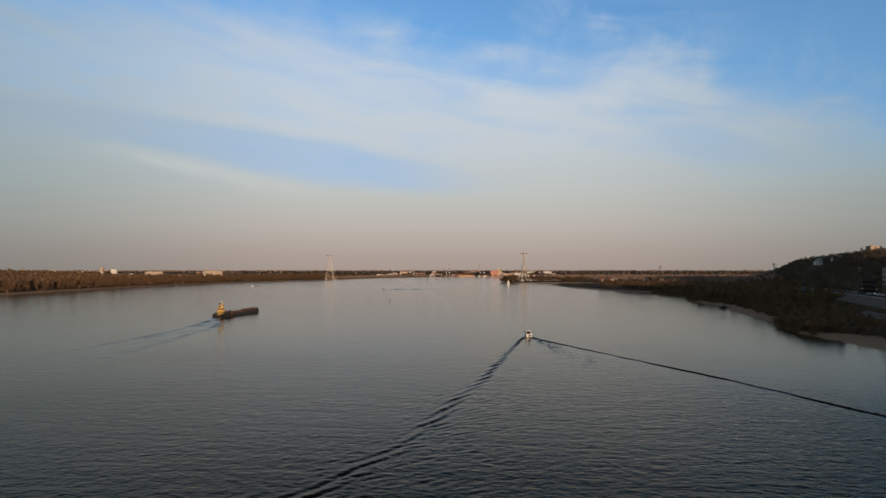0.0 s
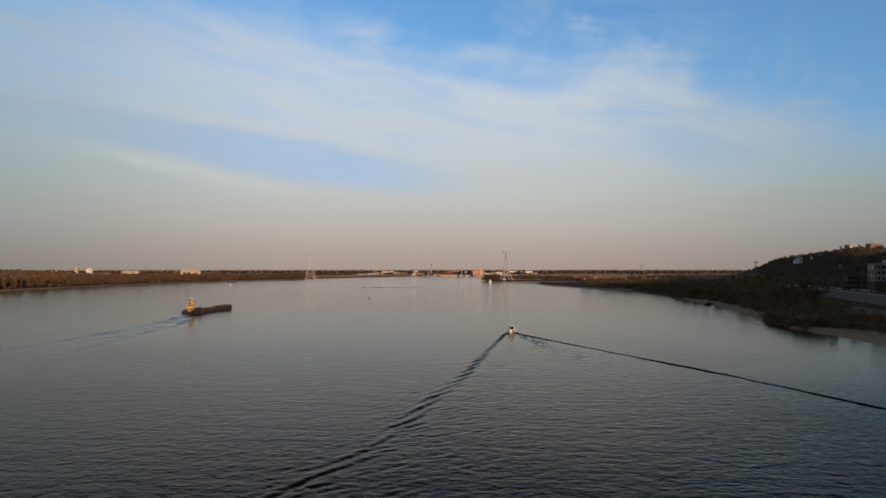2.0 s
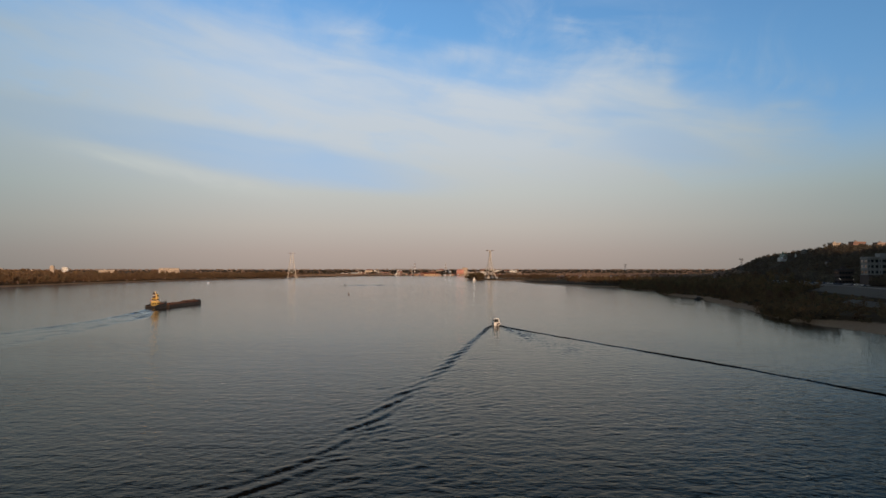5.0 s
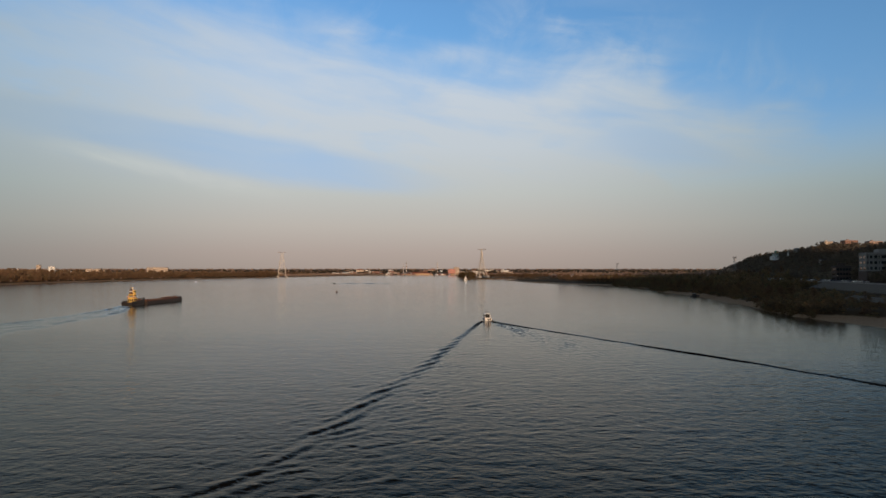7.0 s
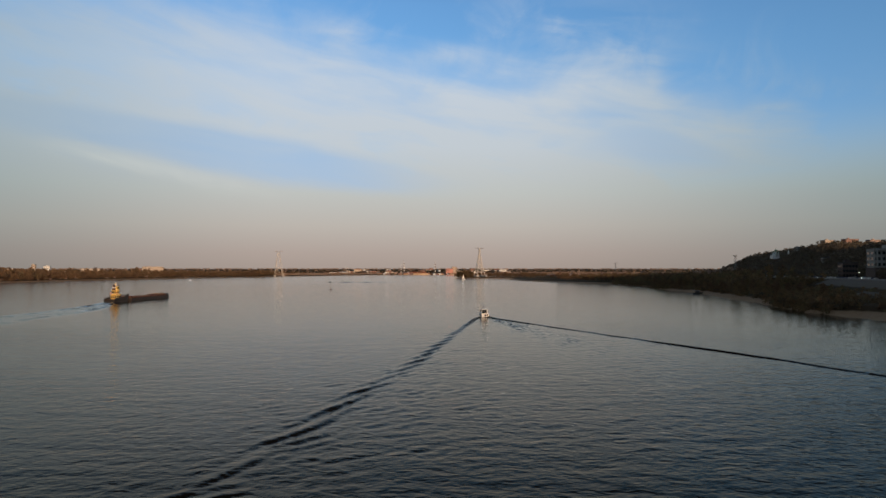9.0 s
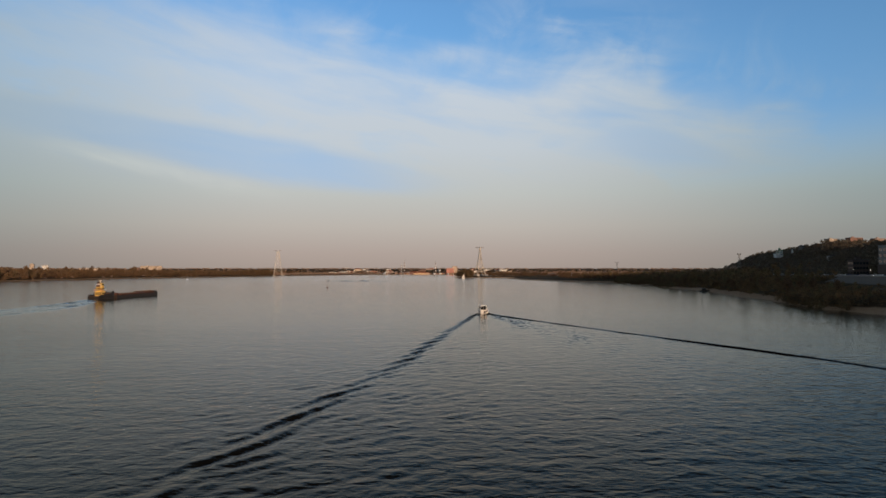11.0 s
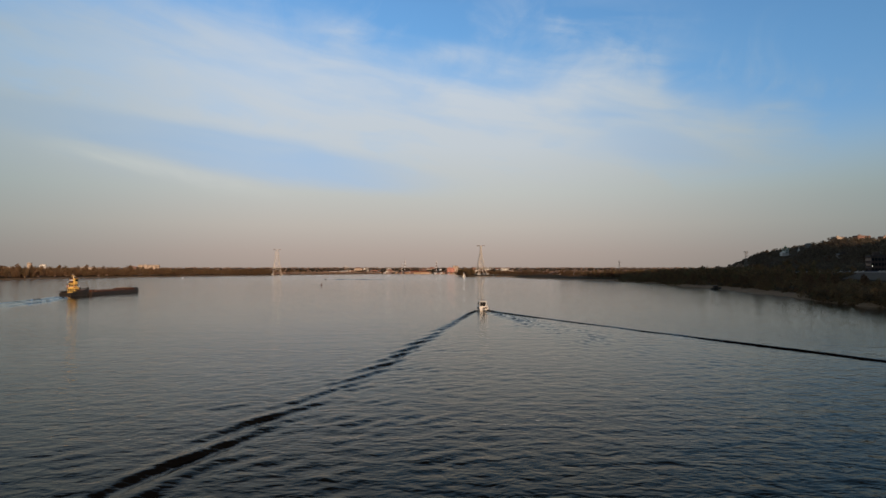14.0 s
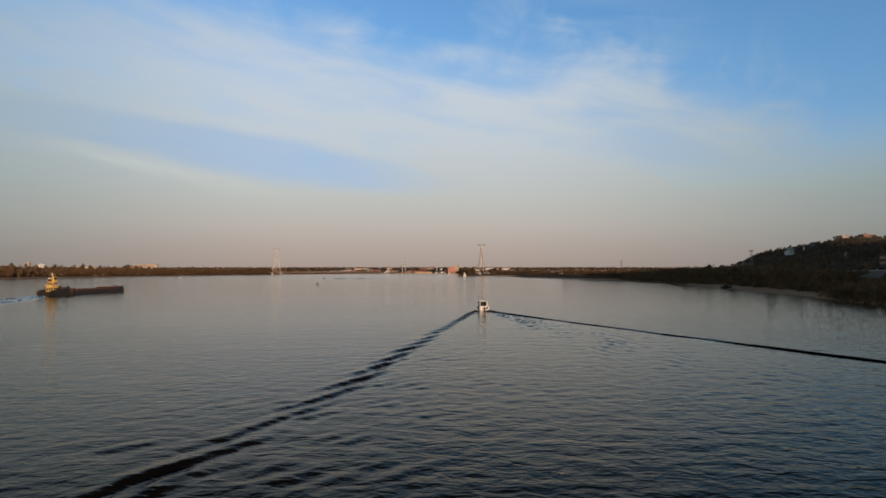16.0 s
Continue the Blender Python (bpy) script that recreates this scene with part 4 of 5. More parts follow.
# ---- vessels ----
def hull_rings(length, beam, deck, draft, bow=0.3, sheer=0.6, flat_stern=0.9, n=14):
    """Cross-sections of a hull from stern (y = 0) to bow (y = length)."""
    rings = []
    for i in range(n):
        f = i / (n - 1)
        taper = min(1.0, flat_stern + (1 - flat_stern) * min(1, f / 0.25))
        if f > 1 - bow:
            taper *= max(0.06, math.sqrt(max(0.0, 1 - ((f - 1 + bow) / bow) ** 2)))
        w, top = beam / 2 * taper, deck + sheer * max(0, f - 0.55) ** 2 * 4
        y = length * f
        rings.append([(-w * 0.72, y, -draft), (w * 0.72, y, -draft), (w * 0.95, y, -draft * 0.1), (w, y, top), (w - 0.12, y, top), (w - 0.14, y, top - 0.28), (-w + 0.14, y, top - 0.28), (-w + 0.12, y, top), (-w, y, top), (-w * 0.95, y, -draft * 0.1)])
    return rings


def rail(root, pts, high=0.95, gap=1.6, mat=None, name="railing"):
    s = Shape()
    for a, b in zip(pts, pts[1:]):
        a, b = Vector(a), Vector(b)
        n = max(1, int((b - a).length / gap))
        for i in range(n + 1):
            p = a.lerp(b, i / n)
            s.beam(p, p + Vector((0, 0, high)), 0.06)
        for h in (high * 0.5, high):
            s.beam(a + Vector((0, 0, h)), b + Vector((0, 0, h)), 0.05)
    return part(name, s, mat or WHITE, root)


def window_row(root, p, q, n, w, h, name="window"):
    """Separate dark panes from p to q on a wall whose outside lies to the right of p -> q."""
    p, q = Vector(p), Vector(q)
    d = (q - p).normalized()
    out = Vector((d.y, -d.x, 0))
    for i in range(n):
        c = p.lerp(q, (i + 0.5) / n)
        a, b = c - d * w / 2 + out * 0.03, c + d * w / 2 + out * 0.03
        s = Shape()
        v = [a - out * 0.06, b - out * 0.06, b, a]
        s.add([tuple(k) for k in v] + [tuple(k + Vector((0, 0, h))) for k in v], [(3, 2, 1, 0), (4, 5, 6, 7), (0, 1, 5, 4), (1, 2, 6, 5), (2, 3, 7, 6), (3, 0, 4, 7)])
        part(name, s, GLASS, root)


def push_tug():
    root = thing("push_tug", (-187.0, 449.6, 0), "pusher tug with black hull and yellow deckhouse under way", "tug boat", -0.8)
    root.scale = (0.9, 0.8, 1.0)
    part("hull", Shape().loft(hull_rings(21.5, 8.4, 2.0, 1.2, 0.22, 0.9, 0.82)), HULL_BLACK, root, "black painted steel hull")
    part("deck", Shape().box(-3.6, 3.6, 0.6, 17.6, 1.55, 1.78, 0.6), DECK, root, "worn rust-brown deck")
    for x in (-4.24, 4.05):
        part("rubbing_strake", Shape().box(x, x + 0.19, 1.5, 16, 1.05, 1.3), RUBBER, root)
    house = part("deckhouse", Shape().box(-2.2, 2.2, 6.4, 11.8, 1.77, 4.3, 0.35, 0.05), CREAM, root)
    part("boat_deck", Shape().box(-2.45, 2.45, 5.6, 12.0, 4.3, 4.45, 0.4), CREAM, root)
    part("upper_house", Shape().box(-1.7, 1.7, 6.7, 11.0, 4.45, 6.75, 0.3, 0.06), CREAM, root)
    part("bridge_deck", Shape().box(-1.95, 1.95, 6.3, 11.3, 6.75, 6.88, 0.3), CREAM, root)
    wheel = part("wheelhouse", Shape().box(-1.6, 1.6, 7.6, 11.0, 6.88, 9.05, 0.35, 0.12), CREAM, root)
    part("wheelhouse_roof", Shape().box(-1.85, 1.85, 7.3, 11.3, 9.05, 9.22, 0.4, 0.1), CREAM, root)
    fun = part("funnel", Shape().box(-0.95, 0.95, 5.9, 7.4, 6.88, 9.6, 0.35, 0.12), RUST_RED, root, "dark red funnel with a pale band")
    part("funnel_band", Shape().box(-0.93, 0.93, 5.92, 7.38, 8.2, 8.75, 0.35, -0.02), WHITE, fun)
    part("funnel_cap", Shape().box(-0.8, 0.8, 6.05, 7.25, 9.6, 9.95, 0.3, 0.06), STEEL, fun)
    for x in (-0.35, 0.35):
        part("exhaust_pipe", Shape().turned([(0.16, 0), (0.16, 0.6), (0.12, 0.62)], 8, (x, 6.65, 9.9)), STEEL, fun)
    for z, x, y0, y1, n, par in ((2.75, 2.2, 6.7, 11.5, 4, house), (5.25, 1.69, 6.9, 10.8, 3, root), (7.85, 1.57, 8.0, 10.7, 3, wheel)):
        window_row(par, (x, y0, z), (x, y1, z), n, 0.95, 0.95)
        window_row(par, (-x, y1, z), (-x, y0, z), n, 0.95, 0.95)
    window_row(house, (-1.8, 6.4, 2.3), (1.8, 6.4, 2.3), 3, 0.7, 1.6, "door")
    window_row(root, (-1.4, 6.7, 4.9), (1.4, 6.7, 4.9), 3, 0.62, 1.5, "door")
    window_row(wheel, (-1.3, 7.72, 7.8), (1.3, 7.72, 7.8), 3, 0.7, 0.9)
    for k in (-1, 1):
        part("ladder", Shape().beam((k * 1.9, 5.2, 1.8), (k * 1.9, 6.2, 4.4), 0.1).beam((k * 2.4, 5.2, 1.8), (k * 2.4, 6.2, 4.4), 0.1), STEEL, root)
        part("side_locker", Shape().box(k * 2.85 - 0.45, k * 2.85 + 0.45, 9.0, 11.5, 1.78, 2.9, 0.1), RUST_RED, root)
    mast = part("mast", Shape().beam((0, 8.6, 9.2), (0, 8.6, 11.2), 0.26, 0.14).beam((-1.1, 8.6, 10.7), (1.1, 8.6, 10.7), 0.12).beam((0, 8.7, 9.3), (0, 9.8, 10.4), 0.12), CREAM, root)
    part("radar", Shape().box(-1.0, 1.0, 9.1, 9.35, 10.4, 10.62, 0.08).box(-0.15, 0.15, 9.0, 9.4, 9.2, 10.4), WHITE, mast)
    part("navigation_light", Shape().turned([(0.14, 0), (0.18, 0.15), (0.14, 0.34)], 8, (0, 8.6, 11.15)), WHITE, mast)
    for x in (-2.0, 2.0):
        boat = part("lifeboat", Shape().loft([[(x + a * w, y, 4.95 + b) for a, b in ((-0.5, 0.55), (-0.45, 0.1), (0, -0.1), (0.45, 0.1), (0.5, 0.55), (0, 0.75))] for y, w in ((5.7, 0.4), (6.0, 0.9), (6.3, 1.0), (6.55, 0.8), (6.65, 0.3))]), ORANGE, root, "orange lifeboat on the boat deck")
        part("davit", Shape().beam((x, 5.85, 4.45), (x * 1.2, 5.85, 5.9), 0.14).beam((x, 6.5, 4.45), (x * 1.2, 6.5, 5.9), 0.14), STEEL, boat)
    part("bulwark", Shape().loft([[(k * w, y, 1.7), (k * (w - 0.12), y, 1.7), (k * (w - 0.12), y, z), (k * w, y, z)] for k, pts in ((1, ((1.5, 3.75, 2.6), (10, 4.15, 2.8), (15, 4.15, 3.3), (18.5, 4.0, 3.9), (20.5, 3.4, 4.1))),) for y, w, z in pts]), HULL_BLACK, root)
    part("bulwark", Shape().loft([[(-w, y, 1.7), (-w + 0.12, y, 1.7), (-w + 0.12, y, z), (-w, y, z)] for y, w, z in ((1.5, 3.75, 2.6), (10, 4.15, 2.8), (15, 4.15, 3.3), (18.5, 4.0, 3.9), (20.5, 3.4, 4.1))]), HULL_BLACK, root)
    rail(root, [(-2.35, 5.7, 4.45), (2.35, 5.7, 4.45)])
    rail(root, [(2.35, 5.7, 4.45), (2.35, 11.9, 4.45)])
    rail(root, [(-2.35, 5.7, 4.45), (-2.35, 11.9, 4.45)])
    rail(root, [(-1.85, 6.4, 6.88), (1.85, 6.4, 6.88)])
    rail(root, [(-3.6, 0.5, 2.0), (3.6, 0.5, 2.0)], 0.9, 1.4, STEEL)
    for x in (-2.5, 2.5):
        part("pushing_knee", Shape().box(x - 0.55, x + 0.55, 20.6, 22.0, -0.4, 4.4, 0.1).beam((x, 17.6, 1.8), (x, 20.8, 4.2), 0.35), HULL_BLACK, root, "tall black pushing knee")
    part("coupling_beam", Shape().beam((-2.5, 21.2, 3.6), (2.5, 21.2, 3.6), 0.4), HULL_BLACK, root)
    for x in (-3.1, 3.1):
        for y in (1.4, 17.0):
            part("bollard", Shape().turned([(0.2, 0), (0.2, 0.6), (0.28, 0.66), (0.28, 0.75), (0.05, 0.78)], 8, (x, y, 1.78)), STEEL, root)
    part("capstan", Shape().turned([(0.5, 0), (0.32, 0.2), (0.3, 0.7), (0.45, 0.9)], 10, (0, 1.9, 1.78)), STEEL, root)
    for i in range(5):
        a = math.pi * (0.15 + 0.175 * i)
        part("tyre_fender", Shape().turned([(0.30, -0.16), (0.52, -0.16), (0.56, 0), (0.52, 0.16), (0.30, 0.16)], 10, (3.6 * math.cos(a), 0.15 - 0.28 * math.sin(a), 1.0)), RUBBER, root)


def barge():
    root = thing("barge", (-186.8, 467.6, 0), "rusty open cargo barge pushed by the tug", "barge", -0.8)
    root.scale = (0.9, 1.03, 0.84)
    L, B = 52.5, 9.6
    rings = []
    for i in range(17):
        f = i / 16
        w = B / 2 * (1 if f < 0.93 else 1 - (f - 0.93) * 1.6)
        bot = -1.6 if f < 0.9 else -1.6 + (f - 0.9) * 17
        if f < 0.04:
            bot = -1.0
        z = 2.1 + 0.5 * max(0, f - 0.8) * 5
        rings.append([(-w * 0.98, L * f, bot), (w * 0.98, L * f, bot), (w, L * f, z), (-w, L * f, z)])
    part("hull", Shape().loft(rings), HULL_BLACK, root, "black and rust-streaked steel hull")
    part("deck_plate", Shape().box(-4.6, 4.6, 0.3, 47.5, 2.1, 2.17), DECK, root)
    for x in (-4.1, 4.0):
        part("coaming", Shape().box(x, x + 0.12, 5.5, 33.5, 2.16, 3.0), RUST_RED, root, "rust-red hold coaming")
        s = Shape()
        for k in range(15):
            y = 6.2 + k * 1.9
            s.box(x - 0.12, x + 0.24, y, y + 0.12, 2.16, 2.85)
        part("coaming_stiffener", s, RUST_RED, root)
    part("end_coaming", Shape().box(-4.1, 4.1, 5.4, 5.5, 2.16, 3.15), RUST_RED, root)
    part("pump_house", Shape().box(-3.6, 3.6, 1.0, 4.4, 2.16, 3.7, 0.15, 0.05), RUST_RED, root, "rust-red deckhouse at the stern")
    part("hold_floor", Shape().box(-3.98, 3.98, 5.5, 33.5, 2.17, 2.3), STEEL, root)
    # raised forward hold with sloped start
    part("raised_hold", Shape().loft([[(-4.2, y, 2.16), (4.2, y, 2.16), (4.2, y, z), (-4.2, y, z)] for y, z in ((33.6, 2.7), (37.0, 3.6), (46.8, 3.7), (47.2, 3.6))]), RUST_RED, root, "raised rust-red forward hold")
    for k in range(3):
        part("hatch_cover", Shape().box(-3.9, 3.9, 37.4 + k * 3.15, 40.4 + k * 3.15, 3.62, 3.86 + 0.02 * k, 0.12, 0.15), CARGO, root, "tan weathered hatch cover")
    part("forecastle", Shape().loft([[(-w, y, 2.3), (w, y, 2.3), (w, y, z), (-w, y, z)] for y, w, z in ((47.3, 4.5, 3.5), (50.0, 4.3, 3.8), (52.0, 3.9, 3.9))]), HULL_BLACK, root, "black raised bow")
    part("anchor_winch", Shape().box(-1.0, 1.0, 49.0, 50.2, 3.7, 4.3, 0.1).turned([(0.45, 0), (0.45, 0.2), (0.2, 0.25), (0.2, 0.9)], 8, (0, 49.6, 4.25)), STEEL, root)
    for x in (-4.2, 4.2):
        for y in (1.2, 16, 32):
            part("bollard", Shape().turned([(0.18, 0), (0.18, 0.5), (0.26, 0.6), (0.05, 0.64)], 8, (x, y, 2.16)), STEEL, root)
    # heaps of cargo in the open hold
    g2 = np.random.default_rng(5)
    for y, r, h in ((10, 3.4, 0.9), (16, 3.5, 0.7), (22.5, 3.5, 0.8), (29, 3.3, 1.0)):
        heap = Shape()
        ringz = []
        for k in range(7):
            f = k / 6
            ringz.append([(math.cos(a) * r * (1 - f ** 1.4) * (0.9 + 0.1 * math.sin(a * 3 + y)) + 0.02, y + 1.1 * math.sin(a) * r * (1 - f ** 1.4) + 0.02 * math.cos(a), 2.3 + h * f + g2.normal() * 0.04) for a in np.linspace(0, 2 * math.pi, 18, endpoint=False)])
        heap.loft(ringz)
        ob = tagged(new("gravel_heap", heap.mesh("gravel_heap", CARGO, True)), "low brown heap of gravel in the barge hold", "cargo", "gravel heaps in the hold")
        ob.matrix_basis = pose(-186.8, 467.6, 0, 0, 0, -0.8)
        ob.scale = (0.9, 1.03, 0.84)


def motor_boat():
    root = thing("motor_boat", (21.8, 325.6, 0), "small white cabin cruiser under way with dark windows", "motor boat", 6)
    root.scale = (1.12, 1.08, 1.26)
    L, B = 7.6, 2.75
    rings = []
    for i in range(13):
        f = i / 12
        w = B / 2 * (1 if f < 0.45 else max(0.03, math.sqrt(max(0, 1 - ((f - 0.45) / 0.55) ** 2.2))))
        top, keel = 1.0 + 0.35 * f * f, -0.45 + 0.6 * max(0, f - 0.7)
        y = L * f
        rings.append([(0, y, keel), (w * 0.82, y, -0.02 + 0.25 * f), (w * 0.9, y, 0.35), (w, y, top), (w - 0.12, y, top + 0.03), (w - 0.16, y, top - 0.2), (-w + 0.16, y, top - 0.2), (-w + 0.12, y, top + 0.03), (-w, y, top), (-w * 0.9, y, 0.35), (-w * 0.82, y, -0.02 + 0.25 * f)])
    part("hull", Shape().loft(rings), GELCOAT, root, "white glass-fibre hull")
    part("stripe", Shape().box(-1.40, -1.365, 0.2, 3.2, 0.62, 0.74).box(1.365, 1.40, 0.2, 3.2, 0.62, 0.74), BLUE_DARK, root)
    part("swim_platform", Shape().box(-1.15, 1.15, -0.75, 0.05, 0.22, 0.32, 0.2), GELCOAT, root)
    part("boarding_ladder", Shape().beam((0.55, -0.75, 0.3), (0.55, -0.75, -0.3), 0.05).beam((0.9, -0.75, 0.3), (0.9, -0.75, -0.3), 0.05).beam((0.55, -0.75, 0.05), (0.9, -0.75, 0.05), 0.05), STEEL, root)
    part("transom_door", Shape().box(0.45, 1.05, -0.04, 0.0, 0.4, 0.98), STEEL, root)
    cabin = part("cabin", Shape().loft([[(-w, y, 0.9), (w, y, 0.9), (w * 0.93, y, z), (-w * 0.93, y, z)] for y, w, z in ((2.0, 0.98, 2.25), (4.3, 0.95, 2.3), (5.1, 0.9, 1.55), (6.3, 0.65, 1.38))]), GELCOAT, root, "white cabin")
    for side in (-1, 1):
        part("side_window", Shape().loft([[(side * 0.9, y, 1.5), (side * 0.98, y, 1.5), (side * 0.945, y, z), (side * 0.86, y, z)] for y, z in ((2.3, 2.0), (4.2, 2.05))]), GLASS, cabin)
    part("rear_window", Shape().box(-0.82, -0.04, 1.94, 2.02, 1.15, 2.16).box(0.04, 0.82, 1.94, 2.02, 1.0, 2.16), GLASS, cabin, "dark glazed cabin doors")
    part("windscreen", Shape().loft([[(-0.95, y, z), (0.95, y, z), (0.95, y + 0.05, z + 0.05), (-0.95, y + 0.05, z + 0.05)] for y, z in ((4.35, 2.18), (5.05, 1.6))]), GLASS, cabin)
    part("hardtop", Shape().box(-0.98, 0.98, 1.1, 4.5, 2.32, 2.42, 0.3, 0.05), GELCOAT, root, "white hardtop over the cockpit")
    part("radar_arch", Shape().beam((-1.1, 0.8, 1.0), (-0.9, 1.4, 2.34), 0.12).beam((1.1, 0.8, 1.0), (0.9, 1.4, 2.34), 0.12), GELCOAT, root)
    part("mast", Shape().beam((-0.45, 1.6, 2.42), (-0.45, 1.5, 3.4), 0.08, 0.05).box(-0.65, -0.25, 1.4, 1.75, 2.95, 3.12, 0.06), STEEL, root, "dark mast with radar")
    part("flag", Shape().loft([[(-0.42, 1.45 - k * 0.02, 3.1), (-0.42 + 0.02, 1.45 - k * 0.02, 3.1), (-0.40, 1.4 - k * 0.02, 3.42), (-0.42, 1.4 - k * 0.02, 3.42)] for k in (0, 8, 16, 24)]), BLUE_DARK, root, "small dark flag")
    part("cockpit_seat", Shape().box(-1.05, 1.05, 0.25, 0.75, 0.75, 1.12, 0.1), CANVAS, root)
    for x in (-0.55, 0.15):
        part("pilot_seat", Shape().box(x, x + 0.45, 1.3, 1.7, 0.8, 1.35, 0.06).box(x, x + 0.45, 1.3, 1.4, 1.35, 1.85, 0.05), RUBBER, root)
    rail(root, [(-0.95, 4.6, 1.1), (-0.1, 7.2, 1.3)], 0.5, 0.9, STEEL)
    rail(root, [(0.95, 4.6, 1.1), (0.1, 7.2, 1.3)], 0.5, 0.9, STEEL)
    for y in (0.9, 2.4):
        part("fender", Shape().turned([(0.03, 0), (0.11, 0.08), (0.11, 0.5), (0.03, 0.58)], 8, (-1.48, y, 0.35)), BLUE_DARK, root)
    part("outboard_motor", Shape().box(-0.25, 0.25, -0.7, -0.1, 0.3, 0.85, 0.1, 0.06).beam((0, -0.45, 0.4), (0, -0.5, -0.6), 0.18), RUBBER, root)


def sail_boat(at, turn):
    root = thing("sailing_boat", at, "small white sailing boat with hoisted sails near the island", "sailing boat", turn)
    part("hull", Shape().loft(hull_rings(8.5, 2.7, 1.0, 0.4, 0.5, 0.3, 0.8)), GELCOAT, root)
    part("cabin", Shape().box(-0.8, 0.8, 3.0, 5.6, 0.9, 1.5, 0.3, 0.1), GELCOAT, root)
    part("mast", Shape().turned([(0.09, 0), (0.05, 11.5)], 8, (0, 4.9, 0.9)), STEEL, root)
    part("boom", Shape().beam((0, 4.9, 1.9), (1.2, 1.2, 2.0), 0.1), STEEL, root)
    main = [[(0.0, 4.85, 2.0 + 10 * f), (0.35 * (1 - f) + 0.15, 4.0 - 0.4 * f + 0.8 * f, 2.0 + 10 * f), (1.2 * (1 - f), 1.3 + 3.45 * f, 2.0 + 10 * f)] for f in np.linspace(0, 0.98, 9)]
    part("main_sail", Shape().loft([r + [(x + 0.03, y, z) for x, y, z in reversed(r)] for r in main]), CANVAS, root)
    jib = [[(0.0, 8.3 - 3.3 * f, 1.4 + 8.5 * f), (0.4 * (1 - f), 6.8 - 1.9 * f, 1.4 + 8.5 * f), (0.9 * (1 - f), 5.2 - 0.2 * f, 1.4 + 8.5 * f)] for f in np.linspace(0, 0.98, 8)]
    part("jib", Shape().loft([r + [(x + 0.03, y, z) for x, y, z in reversed(r)] for r in jib]), CANVAS, root)


def buoy(at, mat, label):
    root = thing("navigation_buoy", at, label, "buoy", group="fairway buoys")
    part("float", Shape().turned([(0.3, -0.5), (0.95, -0.2), (1.0, 0.35), (0.55, 0.5)], 14), mat, root)
    part("tower", Shape().turned([(0.55, 0.5), (0.3, 1.9), (0.18, 2.3)], 10), mat, root)
    part("lantern", Shape().turned([(0.14, 2.3), (0.17, 2.4), (0.17, 2.62), (0.04, 2.72)], 10), WHITE, root)
    part("ring", Shape().turned([(0.44, 1.05), (0.50, 1.08), (0.46, 1.3), (0.38, 1.3)], 12), WHITE, root)


def work_pontoon(at, turn):
    root = thing("work_boat", at, "dark moored work boat with pale awning by the beach", "boat", turn)
    part("hull", Shape().loft(hull_rings(9.5, 3.0, 1.1, 0.4, 0.35, 0.5, 0.85)), HULL_BLACK, root)
    cab = part("cabin", Shape().box(-1.0, 1.0, 2.2, 5.0, 0.9, 2.7, 0.1, 0.08), STEEL, root, "small dark cabin")
    window_row(cab, (1.0, 2.5, 1.7), (1.0, 4.7, 1.7), 2, 0.7, 0.6)
    window_row(cab, (-1.0, 4.7, 1.7), (-1.0, 2.5, 1.7), 2, 0.7, 0.6)
    part("awning", Shape().box(-1.2, 1.2, 0.2, 5.2, 2.75, 2.85, 0.2), CANVAS, root)
    part("mast", Shape().beam((0, 5.6, 1.0), (0, 5.6, 4.8), 0.12).beam((-0.6, 5.6, 4.0), (0.6, 5.6, 4.0), 0.08), STEEL, root)
    part("derrick", Shape().beam((0, 5.6, 1.6), (0, 9.0, 4.0), 0.12), STEEL, root)


def skiff(at, turn, mat, label):
    root = thing("small_boat", at, label, "boat", turn)
    part("hull", Shape().loft(hull_rings(7.0, 2.3, 0.9, 0.3, 0.45, 0.3, 0.85)), mat, root)
    part("cuddy", Shape().box(-0.8, 0.8, 3.0, 5.2, 0.8, 1.7, 0.15, 0.15), mat, root)
    part("windscreen", Shape().box(-0.7, 0.7, 2.9, 2.98, 1.4, 2.0), GLASS, root)
    return root


push_tug()
barge()
motor_boat()
sail_boat((65, 1690, 0), 75)
buoy((-105, 725, 0), RUST_RED, "rusty red steel fairway buoy floating in mid river")
skiff((-184, 1205, 0), 92, HULL_BLACK, "small dark motor boat crossing the river far off").scale = (0.7, 0.6, 0.8)
work_pontoon((205.5, 590, 0), -64)
skiff((-515, 1440, 0), 60, GELCOAT, "small white motor boat under the wooded bank")
skiff((8, 3390, 0), 80, HULL_BLACK, "dark fishing boat far up the river")
skiff((31, 3520, 0), 70, HULL_BLACK, "dark open boat far up the river")


